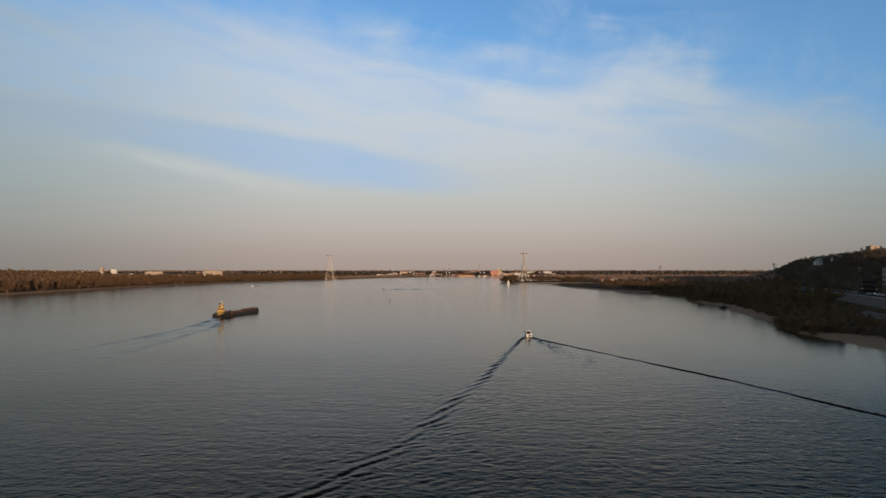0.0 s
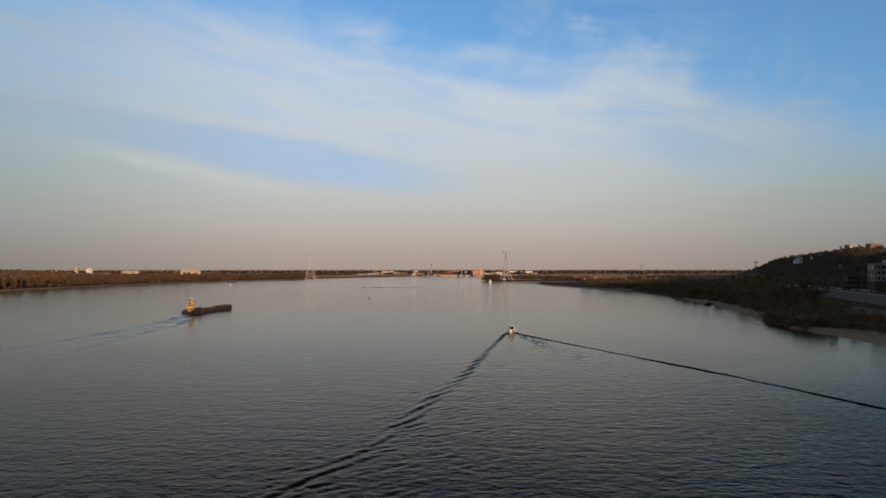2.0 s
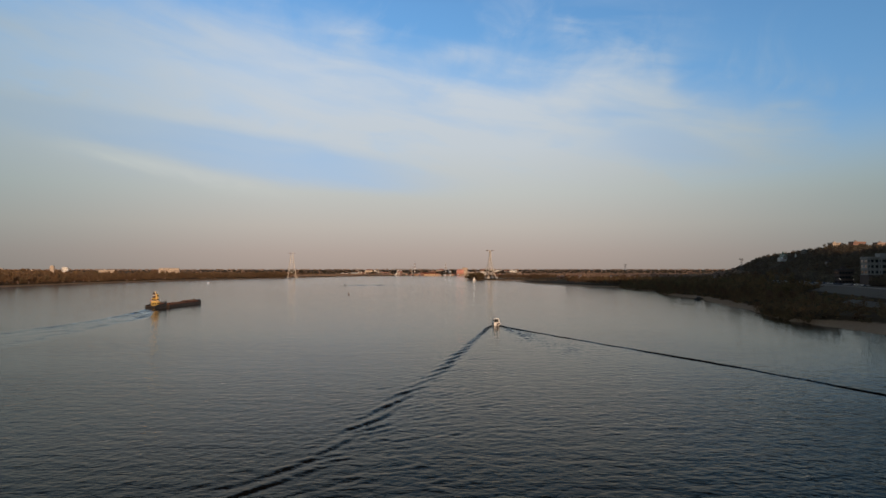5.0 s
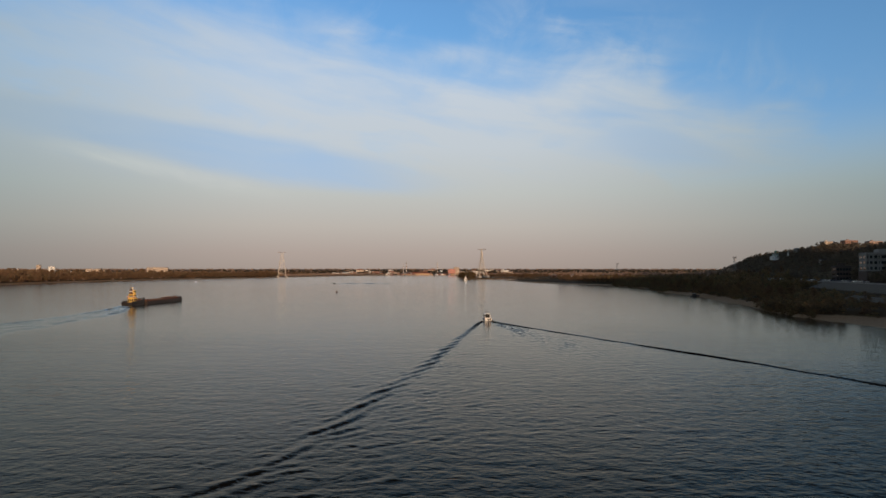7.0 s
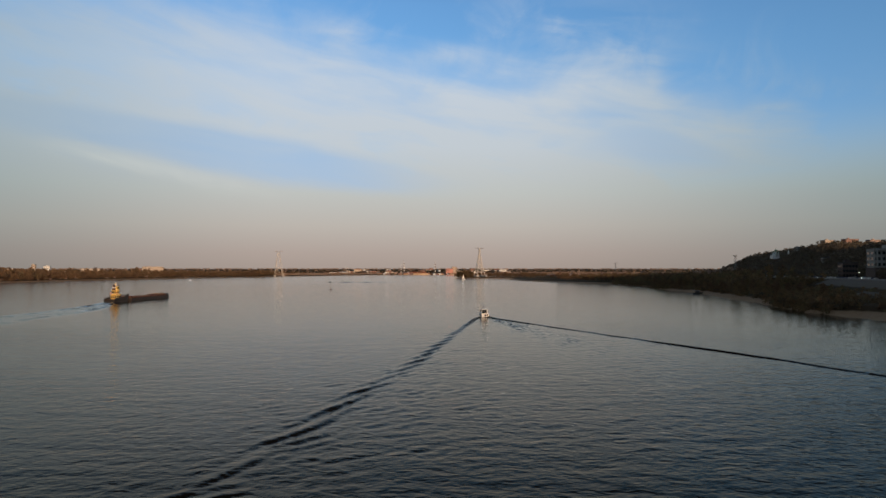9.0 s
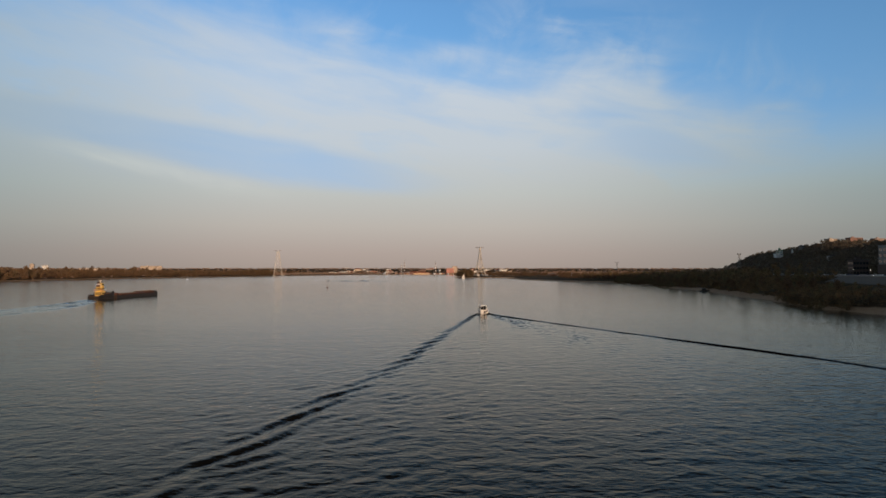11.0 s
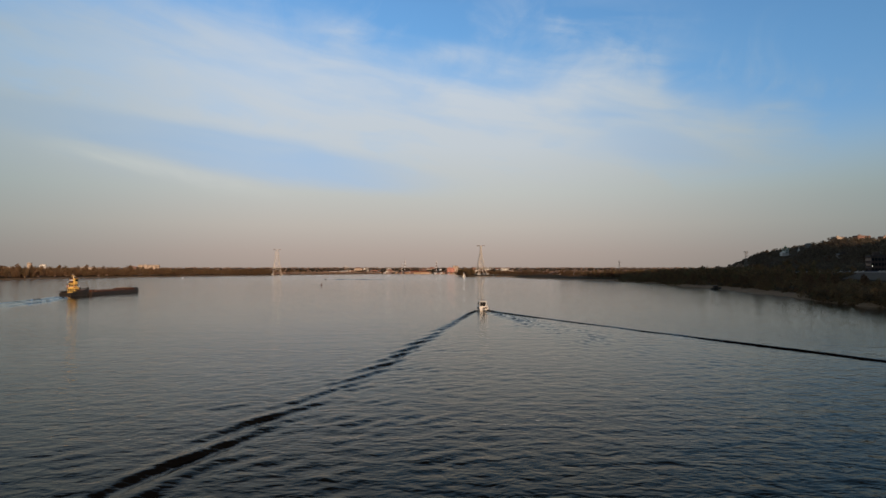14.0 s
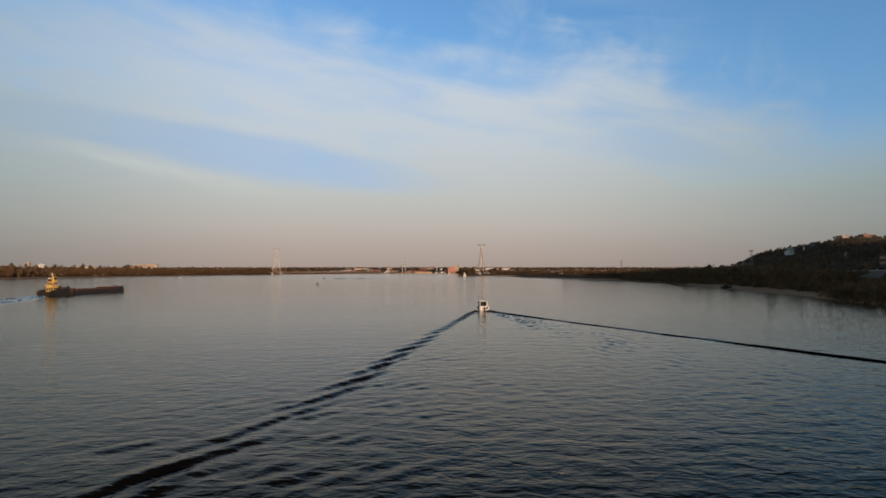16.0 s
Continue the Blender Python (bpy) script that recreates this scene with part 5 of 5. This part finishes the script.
# ---- pylons, chimneys, cranes ----
def pylon(at, high, base, arm, turn, label, footing=True, t=1.0, paint=None, waist=1.0, bow=1.6):
    paint = paint or PYLON
    root = thing("pylon", at, label, "pylon", turn, "river crossing pylons")
    levels = [0.0, 0.14, 0.28, 0.42, 0.54, 0.66, 0.77, 0.88, 1.0]
    def half(f):
        return base / 2 * (1 - f) ** bow + waist
    for sx, sy in ((-1, -1), (1, -1), (1, 1), (-1, 1)):
        s = Shape()
        for a, b in zip(levels, levels[1:]):
            s.beam((sx * half(a), sy * half(a), 3 + a * (high - 3)), (sx * half(b), sy * half(b), 3 + b * (high - 3)), t * (1.25 - 0.6 * a), t * (1.25 - 0.6 * b))
        part("leg", s, paint, root)
        if footing:
            part("footing", Shape().box(sx * half(0) - 5, sx * half(0) + 5, sy * half(0) - 5, sy * half(0) + 5, -3.5, 6.5, 0.8, 0.5), CONCRETE, root, "pale concrete footing")
    for (ax, ay), (bx, by) in (((-1, -1), (1, -1)), ((1, -1), (1, 1)), ((1, 1), (-1, 1)), ((-1, 1), (-1, -1))):
        s = Shape()
        for a, b in zip(levels[1:], levels[2:]):
            za, zb = 3 + a * (high - 3), 3 + b * (high - 3)
            s.beam((ax * half(a), ay * half(a), za), (bx * half(b), by * half(b), zb), t * 0.42)
            s.beam((bx * half(a), by * half(a), za), (ax * half(b), ay * half(b), zb), t * 0.42)
            s.beam((ax * half(a), ay * half(a), za), (bx * half(a), by * half(a), za), t * 0.5)
        part("bracing", s, paint, root)
    s = Shape()
    for k in (-1, 1):
        s.beam((k * arm * 0.22, 0, high), (k * arm, 0, high), t * 1.2).beam((k * arm, 0, high), (k * 1.0, 0, high - 3.2), t * 0.45).beam((k * 1.0, 0, high - 3.0), (k * arm * 0.3, 0, high), t * 0.5)
    part("cross_arm", s, STEEL, root, "dark steel cross arm")
    for k in (-0.95, -0.55, 0.55, 0.95):
        part("insulator", Shape().turned([(0.2, 0), (0.45, -0.6), (0.25, -1.2), (0.45, -1.8), (0.2, -2.4)], 6, (arm * k, 0, high)), STEEL, root)


def zof(x, y):
    return float(land(np.array([float(x)]), np.array([float(y)]))[0])


pylon((119, 2000, 3.2), 85, 24, 13, 20, "tall pale lattice pylon on concrete footings on the island")
pylon((-631, 2650, zof(-631, 2650)), 101, 26, 15, 20, "tall pale lattice pylon on the far wooded bank", t=0.8, waist=3.6, bow=1.2)
pylon((680, 2600, zof(680, 2600)), 50, 11, 8, 30, "slim lattice pylon above the lowland wood", False, 0.4, STEEL)
pylon((513, 1200, zof(513, 1200)), 47 - zof(513, 1200), 4, 5, 30, "slim lattice pylon at the foot of the hill", False, 0.22, CONCRETE)


def chimney(at, high, r):
    root = thing("chimney", at, "tall factory chimney banded red and white", "chimney", group="factory chimneys")
    n = 9
    for i in range(n):
        a, b = i / n, (i + 1) / n
        part("band", Shape().turned([(r * (1 - 0.45 * a), high * a), (r * (1 - 0.45 * b), high * b)], 14), WHITE if i % 2 == 0 else RUST_RED, root)
    part("rim", Shape().turned([(r * 0.55, high), (r * 0.66, high + 0.4), (r * 0.66, high + 1.2), (r * 0.4, high + 1.2)], 14), STEEL, root)


chimney((-232, 4330, zof(-232, 4330)), 86, 3.3)
chimney((-251, 4340, zof(-251, 4340)), 64, 2.9)
chimney((-30, 4330, zof(-30, 4330)), 78, 3.3)


def crane(at, turn, high=44):
    root = thing("harbour_crane", at, "pale harbour crane with raised jib on the far shore", "crane", turn, "harbour cranes")
    part("portal", Shape().beam((-5, -5, 0), (-3, -3, 13), 1.2).beam((5, -5, 0), (3, -3, 13), 1.2).beam((5, 5, 0), (3, 3, 13), 1.2).beam((-5, 5, 0), (-3, 3, 13), 1.2).box(-4, 4, -4, 4, 13, 14.5, 0.4), PYLON, root)
    part("cab", Shape().box(-3, 3, -5, 3, 14.5, 19, 0.3, 0.2), PYLON, root)
    part("jib", Shape().beam((-1.2, 2, 17), (0, 15, high), 1.3, 0.7).beam((1.2, 2, 17), (0, 15, high), 1.3, 0.7).beam((0, -2, 19), (0, 0, 28), 1.0).beam((0, 0, 28), (0, 13, high - 5), 0.5), PYLON, root)
    part("counterweight", Shape().box(-2.4, 2.4, -8, -5, 14.8, 18, 0.3), STEEL, root)


for x, y, a, h in ((-590, 4262, 70, 52), (-575, 4262, 110, 46), (-460, 4265, 60, 46), (-548, 4266, 20, 36), (-330, 4262, 80, 30)):
    crane((x, y, zof(x, y) - 0.2), a, h)


# ---- buildings ----
def block(name, at, turn, w, d, floors, wall, label, roof=ROOF_GREY, bays=8, lift=3.0, category="building", group="", hip=False, near=False):
    """A plain building of given width, depth and storeys, with window bays on all sides."""
    root = thing(name, at, label, category, turn, group)
    h = floors * lift + 0.8
    part("wall", Shape().box(-w / 2, w / 2, -d / 2, d / 2, -3.0, h), wall, root)
    if hip:
        part("roof", Shape().loft([[(-a, -b, z), (a, -b, z), (a, b, z), (-a, b, z)] for a, b, z in ((w / 2 + 0.5, d / 2 + 0.5, h), (w / 2 + 0.4, d / 2 + 0.4, h + 0.25), (max(0.5, w / 2 - d / 2), 0.3, h + d * 0.28))]), roof, root)
    else:
        part("roof", Shape().box(-w / 2 - 0.25, w / 2 + 0.25, -d / 2 - 0.25, d / 2 + 0.25, h, h + 0.55), roof, root)
        part("roof_house", Shape().box(-w * 0.2, -w * 0.2 + 4, -2, 2, h + 0.55, h + 3.0), wall, root)
    open_part = 0.36 if near else 0.2
    if bays:
        for f in range(floors):
            z = f * lift + 1.2
            s = Shape()
            for y, k in ((-d / 2, -1), (d / 2, 1)):
                for i in range(bays):
                    x = -w / 2 + (i + 0.5) * w / bays
                    s.box(x - w / bays * open_part, x + w / bays * open_part, y - 0.06, y + 0.06, z, z + lift * 0.5)
            side = max(1, int(bays * d / w))
            for x in (-w / 2, w / 2):
                for i in range(side):
                    y = -d / 2 + (i + 0.5) * d / side
                    s.box(x - 0.06, x + 0.06, y - d / side * 0.28, y + d / side * 0.28, z, z + lift * 0.5)
            if near:
                n = len(s.v) // 8
                for k in range(n):
                    part("window", Shape().add(s.v[8 * k:8 * k + 8], s.f[:6]), GLASS, root)
            else:
                part("window_row", s, GLASS, root)["kind"] = "stuff"
    return root


# far left skyline
for x, y, w, d, f, mat, lab in ((-1806, 3000, 16, 14, 13, BEIGE, "pale high-rise block above the wood"), (-1752, 3010, 26, 16, 11, WHITE, "white apartment tower above the wood"),
                                (-1552, 3000, 78, 14, 9, BEIGE, "long beige apartment block above the wood"), (-1014, 2400, 70, 14, 11, BEIGE, "broad beige apartment slab above the wood"),
                                (-1075, 2420, 20, 14, 9, BRICK_RED, "brown brick block beside the apartment slab"), (-1640, 2900, 40, 16, 5, CONCRETE, "grey low block behind the wood"),
                                (-1900, 2700, 90, 18, 3, BEIGE, "long pale block behind the wood"), (-1030, 3480, 90, 20, 4, YELLOW_WALL, "long ochre shed behind the wood")):
    block("apartment_block", (x, y, zof(x, y)), 12, w, d, f, mat, lab, bays=max(4, int(w / 3.6)), category="apartment block")
g = np.random.default_rng(77)
for i in range(11):
    x, y = -2350 + i * 150 + g.uniform(-25, 25), 3150 + g.uniform(-60, 120)
    w, f = g.uniform(24, 60), int(g.integers(3, 6))
    mat, lab = ((WHITE, "low white block on the rise beyond the wood"), (BEIGE, "low beige block on the rise beyond the wood"), (CONCRETE, "low grey block on the rise beyond the wood"))[int(g.integers(0, 3))]
    block("distant_block", (x, y, zof(x, y)), g.uniform(-15, 25), w, 14, f, mat, lab, bays=max(4, int(w / 6)), category="building", group="blocks beyond the wood")
for i in range(30):
    x, y = -690 + i * 40 + g.uniform(-16, 16), 4320 + g.uniform(0, 330)
    w, f = g.uniform(18, 58), int(g.integers(2, 5))
    mat, lab = ((WHITE, "white warehouse on the far shore"), (BEIGE, "beige warehouse on the far shore"), (CONCRETE, "grey warehouse on the far shore"), (BRICK_RED, "brick warehouse on the far shore"))[int(g.integers(0, 4))]
    block("warehouse", (x, y, zof(x, y)), g.uniform(-20, 20), w, 16, f, mat, lab, ROOF_GREY if i % 3 else ROOF_RED, max(3, int(w / 7)), category="warehouse", group="warehouses on the far shore", hip=bool(i % 2))
# far shore works
root_z = zof(78, 4300)
block("pink_building", (62, 4300, root_z), 4, 46, 40, 12, PINK, "large pink works building on the far shore", bays=8)
block("works_tower", (92, 4310, root_z), 4, 34, 30, 16, BEIGE, "beige works tower beside the pink building", bays=5)
block("works_hall", (150, 4310, zof(150, 4310)), 0, 60, 30, 6, BEIGE, "pale works hall on the far shore", bays=10)
block("works_hall", (215, 4320, zof(215, 4320)), 0, 40, 30, 7, WHITE, "white works hall on the far shore", bays=6)
block("ochre_hall", (-125, 4262, zof(-125, 4262)), 0, 92, 22, 3, YELLOW_WALL, "long ochre riverside hall on the far shore", ROOF_RED, 14, hip=True)
block("riverside_hall", (-170, 4275, zof(-170, 4275)), 0, 50, 20, 4, BRICK_RED, "red-roofed hall on the far shore", ROOF_RED, 8, hip=True)
root = thing("white_storage_dome", (-345, 4275, zof(-345, 4275)), "white round storage tank on the far shore", "tank")
part("shell", Shape().turned([(11, -2), (11, 9), (9.5, 13), (6, 16), (1, 17.5)], 20), WHITE, root, smooth=True)
g = np.random.default_rng(31)
protos = [block("house", (0, 0, -50), 0, 16, 11, 2, m, lab, rf, 4, hip=True, category="house", group="houses on the far shore")
          for m, rf, lab in ((WHITE, ROOF_GREY, "small white house with grey roof on the far shore"), (BEIGE, ROOF_RED, "small beige house with red roof on the far shore"),
                             (BRICK_RED, ROOF_GREY, "small brick house with grey roof on the far shore"), (YELLOW_WALL, ROOF_RED, "small ochre house with red roof on the far shore"))]
used = [False] * 4
for i in range(136):
    k = int(g.integers(0, 4))
    if i < 118:
        x, y = g.uniform(-680, 420), g.uniform(4262, 4318)
    else:
        x, y = g.uniform(330, 760), g.uniform(1950, 2500)
        if x - np.interp(y, RIGHT_Y, RIGHT_X) < 40:
            continue
    m = pose(x, y, zof(x, y), 0, 0, g.uniform(-25, 25))
    if used[k]:
        copy_thing(protos[k], m)
    else:
        protos[k].matrix_basis, used[k] = m, True

# ---- hill: church, apartment blocks, riverside street ----
def onion(root, at, r, h, drum):
    tower = part("drum", Shape().turned([(r, 0), (r, drum), (r * 1.1, drum + 0.2)], 12, at), LIMEWASH, root, smooth=True)
    part("dome", Shape().turned([(r * 1.02, 0), (r * 1.25, h * 0.22), (r * 1.15, h * 0.42), (r * 0.6, h * 0.68), (r * 0.2, h * 0.88), (0.06, h)], 14, (at[0], at[1], at[2] + drum + 0.2)), DOME_GREEN, tower, smooth=True)
    z = at[2] + drum + h
    part("cross", Shape().beam((at[0], at[1], z), (at[0], at[1], z + r * 1.2), 0.18).beam((at[0] - r * 0.4, at[1], z + r * 0.8), (at[0] + r * 0.4, at[1], z + r * 0.8), 0.18), GOLD, tower)


cz = zof(757, 1540) + 6
church = thing("church", (757, 1540, cz), "white monastery church with green onion domes on the hillside", "church", 25)
part("nave", Shape().box(-8, 8, -6.5, 6.5, -6, 6.5, 0.4), LIMEWASH, church)
part("roof", Shape().loft([[(-a, -b, z), (a, -b, z), (a, b, z), (-a, b, z)] for a, b, z in ((8.4, 6.9, 6.5), (8.4, 6.9, 6.9), (3.5, 3.5, 8.8))]), DOME_GREEN, church)
part("apse", Shape().turned([(4, -6), (4, 4.5), (2.5, 6), (0.3, 7)], 12, (10, 0, 0)), LIMEWASH, church, smooth=True)
part("narthex", Shape().box(-19, -8, -5, 5, -6, 3.6, 0.3).box(-19.3, -8, -5.3, 5.3, 3.6, 4.1, 0.2, 0.8), LIMEWASH, church)
for x, y, r in ((0, 0, 2.9), (-5.6, -4.4, 1.8), (5.6, -4.4, 1.8), (5.6, 4.4, 1.8), (-5.6, 4.4, 1.8)):
    onion(church, (x, y, 6.7 if r < 2 else 8.0), r, r * 2.2, 4.6 if r < 2 else 6.5)
for side in (-6.55, 6.55):
    for i in range(4):
        part("window", Shape().box(-6.6 + i * 3.8, -5.2 + i * 3.8, side - 0.08, side + 0.08, 0.5, 4.8), GLASS, church)
church.scale = (0.74, 0.74, 0.84)
bx, by = 774, 1518
bell = thing("bell_tower", (bx, by, cz - 1), "white bell tower with pointed tent roof beside the church", "tower", 10)
bell.scale = (0.62, 0.62, 0.62)
part("shaft", Shape().box(-3, 3, -3, 3, -6, 11, 0.3, 0.15), LIMEWASH, bell)
part("belfry", Shape().turned([(2.9, 11), (2.9, 14.5), (3.2, 14.8)], 8), LIMEWASH, bell)
part("tent_roof", Shape().turned([(3.1, 14.8), (0.3, 23), (0.05, 24)], 8), LIMEWASH, bell)
for x, y, w in ((792, 1514, 9),):
    block("monastery_house", (x, y, zof(x, y)), 20, w, 9, 2, DULL_WHITE, "low grey-white monastery house on the hillside", ROOF_GREY, 4, hip=True, category="house")

for x, y, w, f, mat, a in ((922, 1620, 30, 6, BEIGE, 14), (962, 1600, 34, 5, BRICK_RED, 10), (1000, 1570, 34, 5, BRICK_PALE, 8), (966, 1880, 26, 2, BEIGE, 10)):
    lab = {id(BEIGE): "pale apartment block on top of the hill", id(BRICK_RED): "red brick apartment block on top of the hill", id(BRICK_PALE): "pale brick apartment block on top of the hill"}[id(mat)]
    block("hilltop_block", (x, y, zof(x, y) + 4.0), a, w, 15, f, mat, lab, bays=int(w / 4), category="apartment block")

# riverside street with parapet, paved slope, parked cars and lamps
ys = np.arange(-200, 1500, 14.0)
road = Shape()
road.loft([[(road_x(y) - 7, y, 12.16), (road_x(y) + 9, y, 12.16), (road_x(y) + 9, y, 11.4), (road_x(y) - 7, y, 11.4)] for y in ys])
tagged(new("road", road.mesh("road", ASPHALT)), "grey asphalt riverside road on the embankment", "road", kind="structure")
kerb = Shape()
kerb.loft([[(road_x(y) - 8.2, y, 12.95), (road_x(y) - 7.0, y, 12.95), (road_x(y) - 7.0, y, 11.2), (road_x(y) - 8.2, y, 11.2)] for y in ys])
tagged(new("parapet", kerb.mesh("parapet", CONCRETE)), "low pale concrete parapet along the riverside road", "parapet", kind="structure")
walk_side = Shape()
walk_side.loft([[(road_x(y) + 9, y, 12.34), (road_x(y) + 14, y, 12.34), (road_x(y) + 14, y, 11.4), (road_x(y) + 9, y, 11.4)] for y in ys])
tagged(new("pavement", walk_side.mesh("pavement", SLAB)), "grey concrete pavement beside the riverside road", "pavement", kind="structure")

tilt = math.atan2(road_x(540) - road_x(300), 240)
slope = thing("embankment", (0, 0, 0), "sloping concrete slab facing below the riverside road", "embankment", kind="structure")


def slab_mesh(name, w, run, drop):
    s = Shape()
    s.loft([[(0, y, 0), (run, y, drop), (run + 0.1, y, drop - 0.5), (0.1, y, -0.5)] for y in (0, w)])
    return s.mesh(name, SLAB)


upper, lower = slab_mesh("slab", 8.8, -12, -4.5), slab_mesh("slab", 8.8, -8.5, -2.7)
for i in range(35):
    y = 285 + i * 9.0
    ob = new("slab", upper)
    ob.parent = slope
    ob.matrix_basis = pose(road_x(y) - 8.3, y, 12.25, 0, 0, -math.degrees(tilt))
for i in range(14):
    y = 330 + i * 9.0
    ob = new("slab", lower)
    ob.parent = slope
    ob.matrix_basis = pose(road_x(y) - 31.0, y, 6.2, 0, 0, -math.degrees(tilt))


def car(mat, label, lit=False):
    root = thing("car", (0, 0, -60), label, "car", group="cars along the riverside road")
    body = [(-2.2, 0.35), (-2.25, 0.75), (-2.1, 0.95), (-1.5, 1.0), (-1.0, 1.42), (0.6, 1.45), (1.2, 1.0), (2.1, 0.85), (2.25, 0.6), (2.2, 0.35)]
    part("body", Shape().loft([[(x, y, z) for y, z in body] for x in (-0.86, -0.8, 0.8, 0.86)]), mat, root)
    part("side_glass", Shape().box(-0.885, -0.868, -1.1, 0.7, 1.02, 1.34, 0, 0).box(0.868, 0.885, -1.1, 0.7, 1.02, 1.34), GLASS, root)
    part("windscreen", Shape().box(-0.7, 0.7, 0.68, 1.02, 1.06, 1.4), GLASS, root)
    for x in (-0.82, 0.82):
        for y in (-1.35, 1.35):
            w = part("wheel", Shape().loft([[(x + k, y + 0.32 * math.cos(a), 0.32 + 0.32 * math.sin(a)) for a in np.linspace(0, 2 * math.pi, 12, endpoint=False)] for k in (-0.1, 0.1)]), RUBBER, root)
    for x in (-0.6, 0.6):
        part("headlight", Shape().box(x - 0.15, x + 0.15, 2.2, 2.28, 0.6, 0.78), HEADLAMP if lit else WHITE, root)
    return root


cars = [car(SILVER, "silver car parked along the riverside road"), car(WHITE, "white car parked along the riverside road"), car(BLUE_DARK, "dark blue car parked along the riverside road"), car(RED, "red car parked along the riverside road"), car(WHITE, "white car with lit headlights by the riverside road", True)]
parked = [False] * 5
g = np.random.default_rng(3)
for i in range(74):
    k = int(g.choice(5, p=[0.32, 0.18, 0.36, 0.05, 0.09]))
    y = 545 + i * 6.2 + g.uniform(-0.6, 0.6) if i < 52 else 603 + 2.6 * int(g.integers(0, 7))
    lane = 7.4 if i < 52 else (g.integers(0, 4) * 5.6 + 13)
    x = road_x(y) + lane
    z = 12.17 if i < 52 else max(12.36, zof(x, y) + 0.02)
    if i >= 52 and zof(x, y) > 13.5:
        continue
    m = pose(x, y, z, 0, 0, -math.degrees(tilt) + (180 if k == 4 or g.random() < 0.5 else 0) + (90 if i >= 52 and k != 4 else 0))
    if parked[k]:
        copy_thing(cars[k], m)
    else:
        cars[k].matrix_basis, parked[k] = m, True


def street_lamp(lit):
    root = thing("street_lamp", (0, 0, -70), "lit street lamp on the riverside road" if lit else "unlit street lamp on the riverside road", "street lamp", group="street lamps")
    part("post", Shape().turned([(0.16, 0), (0.12, 1.0), (0.08, 4.6)], 8), STEEL, root)
    part("arm", Shape().beam((0, 0, 4.5), (-1.2, 0, 4.9), 0.09), STEEL, root)
    head = part("head", Shape().box(-1.9, -1.1, -0.16, 0.16, 4.88, 5.02, 0.05), STEEL, root)
    part("lens", Shape().box(-1.85, -1.2, -0.14, 0.14, 4.80, 4.88), LAMP if lit else GLASS, head)
    return root


lamps = [street_lamp(True), street_lamp(False)]
stood = [False, False]
for i, y in enumerate(range(430, 1400, 38)):
    k = 0 if i in (4, 5, 14) else 1
    m = pose(road_x(y) + 10.0, y, 12.34, 0, 0, 0)
    if stood[k]:
        copy_thing(lamps[k], m)
    else:
        lamps[k].matrix_basis, stood[k] = m, True

# riverside buildings at the foot of the hill
hall = block("columned_hall", (355.5, 570, 21.0), -12, 40, 14, 3, DULL_WHITE, "white columned hall with dark glazing at the hill foot", ROOF_GREY, 8, 4.4, "hall", near=True)
part("podium", Shape().box(-20.6, 20.6, -9.8, 7.4, -12, 0.0), BRICK_DARK, hall, "dark podium")
for i in range(7):
    part("column", Shape().turned([(0.75, 0), (0.6, 0.6), (0.55, 12.4), (0.8, 13.2)], 10, (-18.5 + i * 6.17, -8.4, 0)), DULL_WHITE, hall)
part("cornice", Shape().box(-20.5, 20.5, -9.5, -7.05, 13.2, 14.4), CONCRETE, hall)
part("penthouse", Shape().box(-10, 12, -4, 5, 14.55, 17.4), CONCRETE, hall)
block("terrace_house", (353, 630, 12.4), -10, 12, 10, 3, BRICK_DARK, "tall brick house with dark windows beside the riverside road", ROOF_DARK, 5, 4.0, "house", near=True)
block("pavilion", (590, 1060, zof(590, 1060) + 1.0), -10, 16, 9, 1, DULL_WHITE, "grey pavilion on the slope above the road", ROOF_DARK, 5, 3.4, "pavilion", hip=True, near=True)
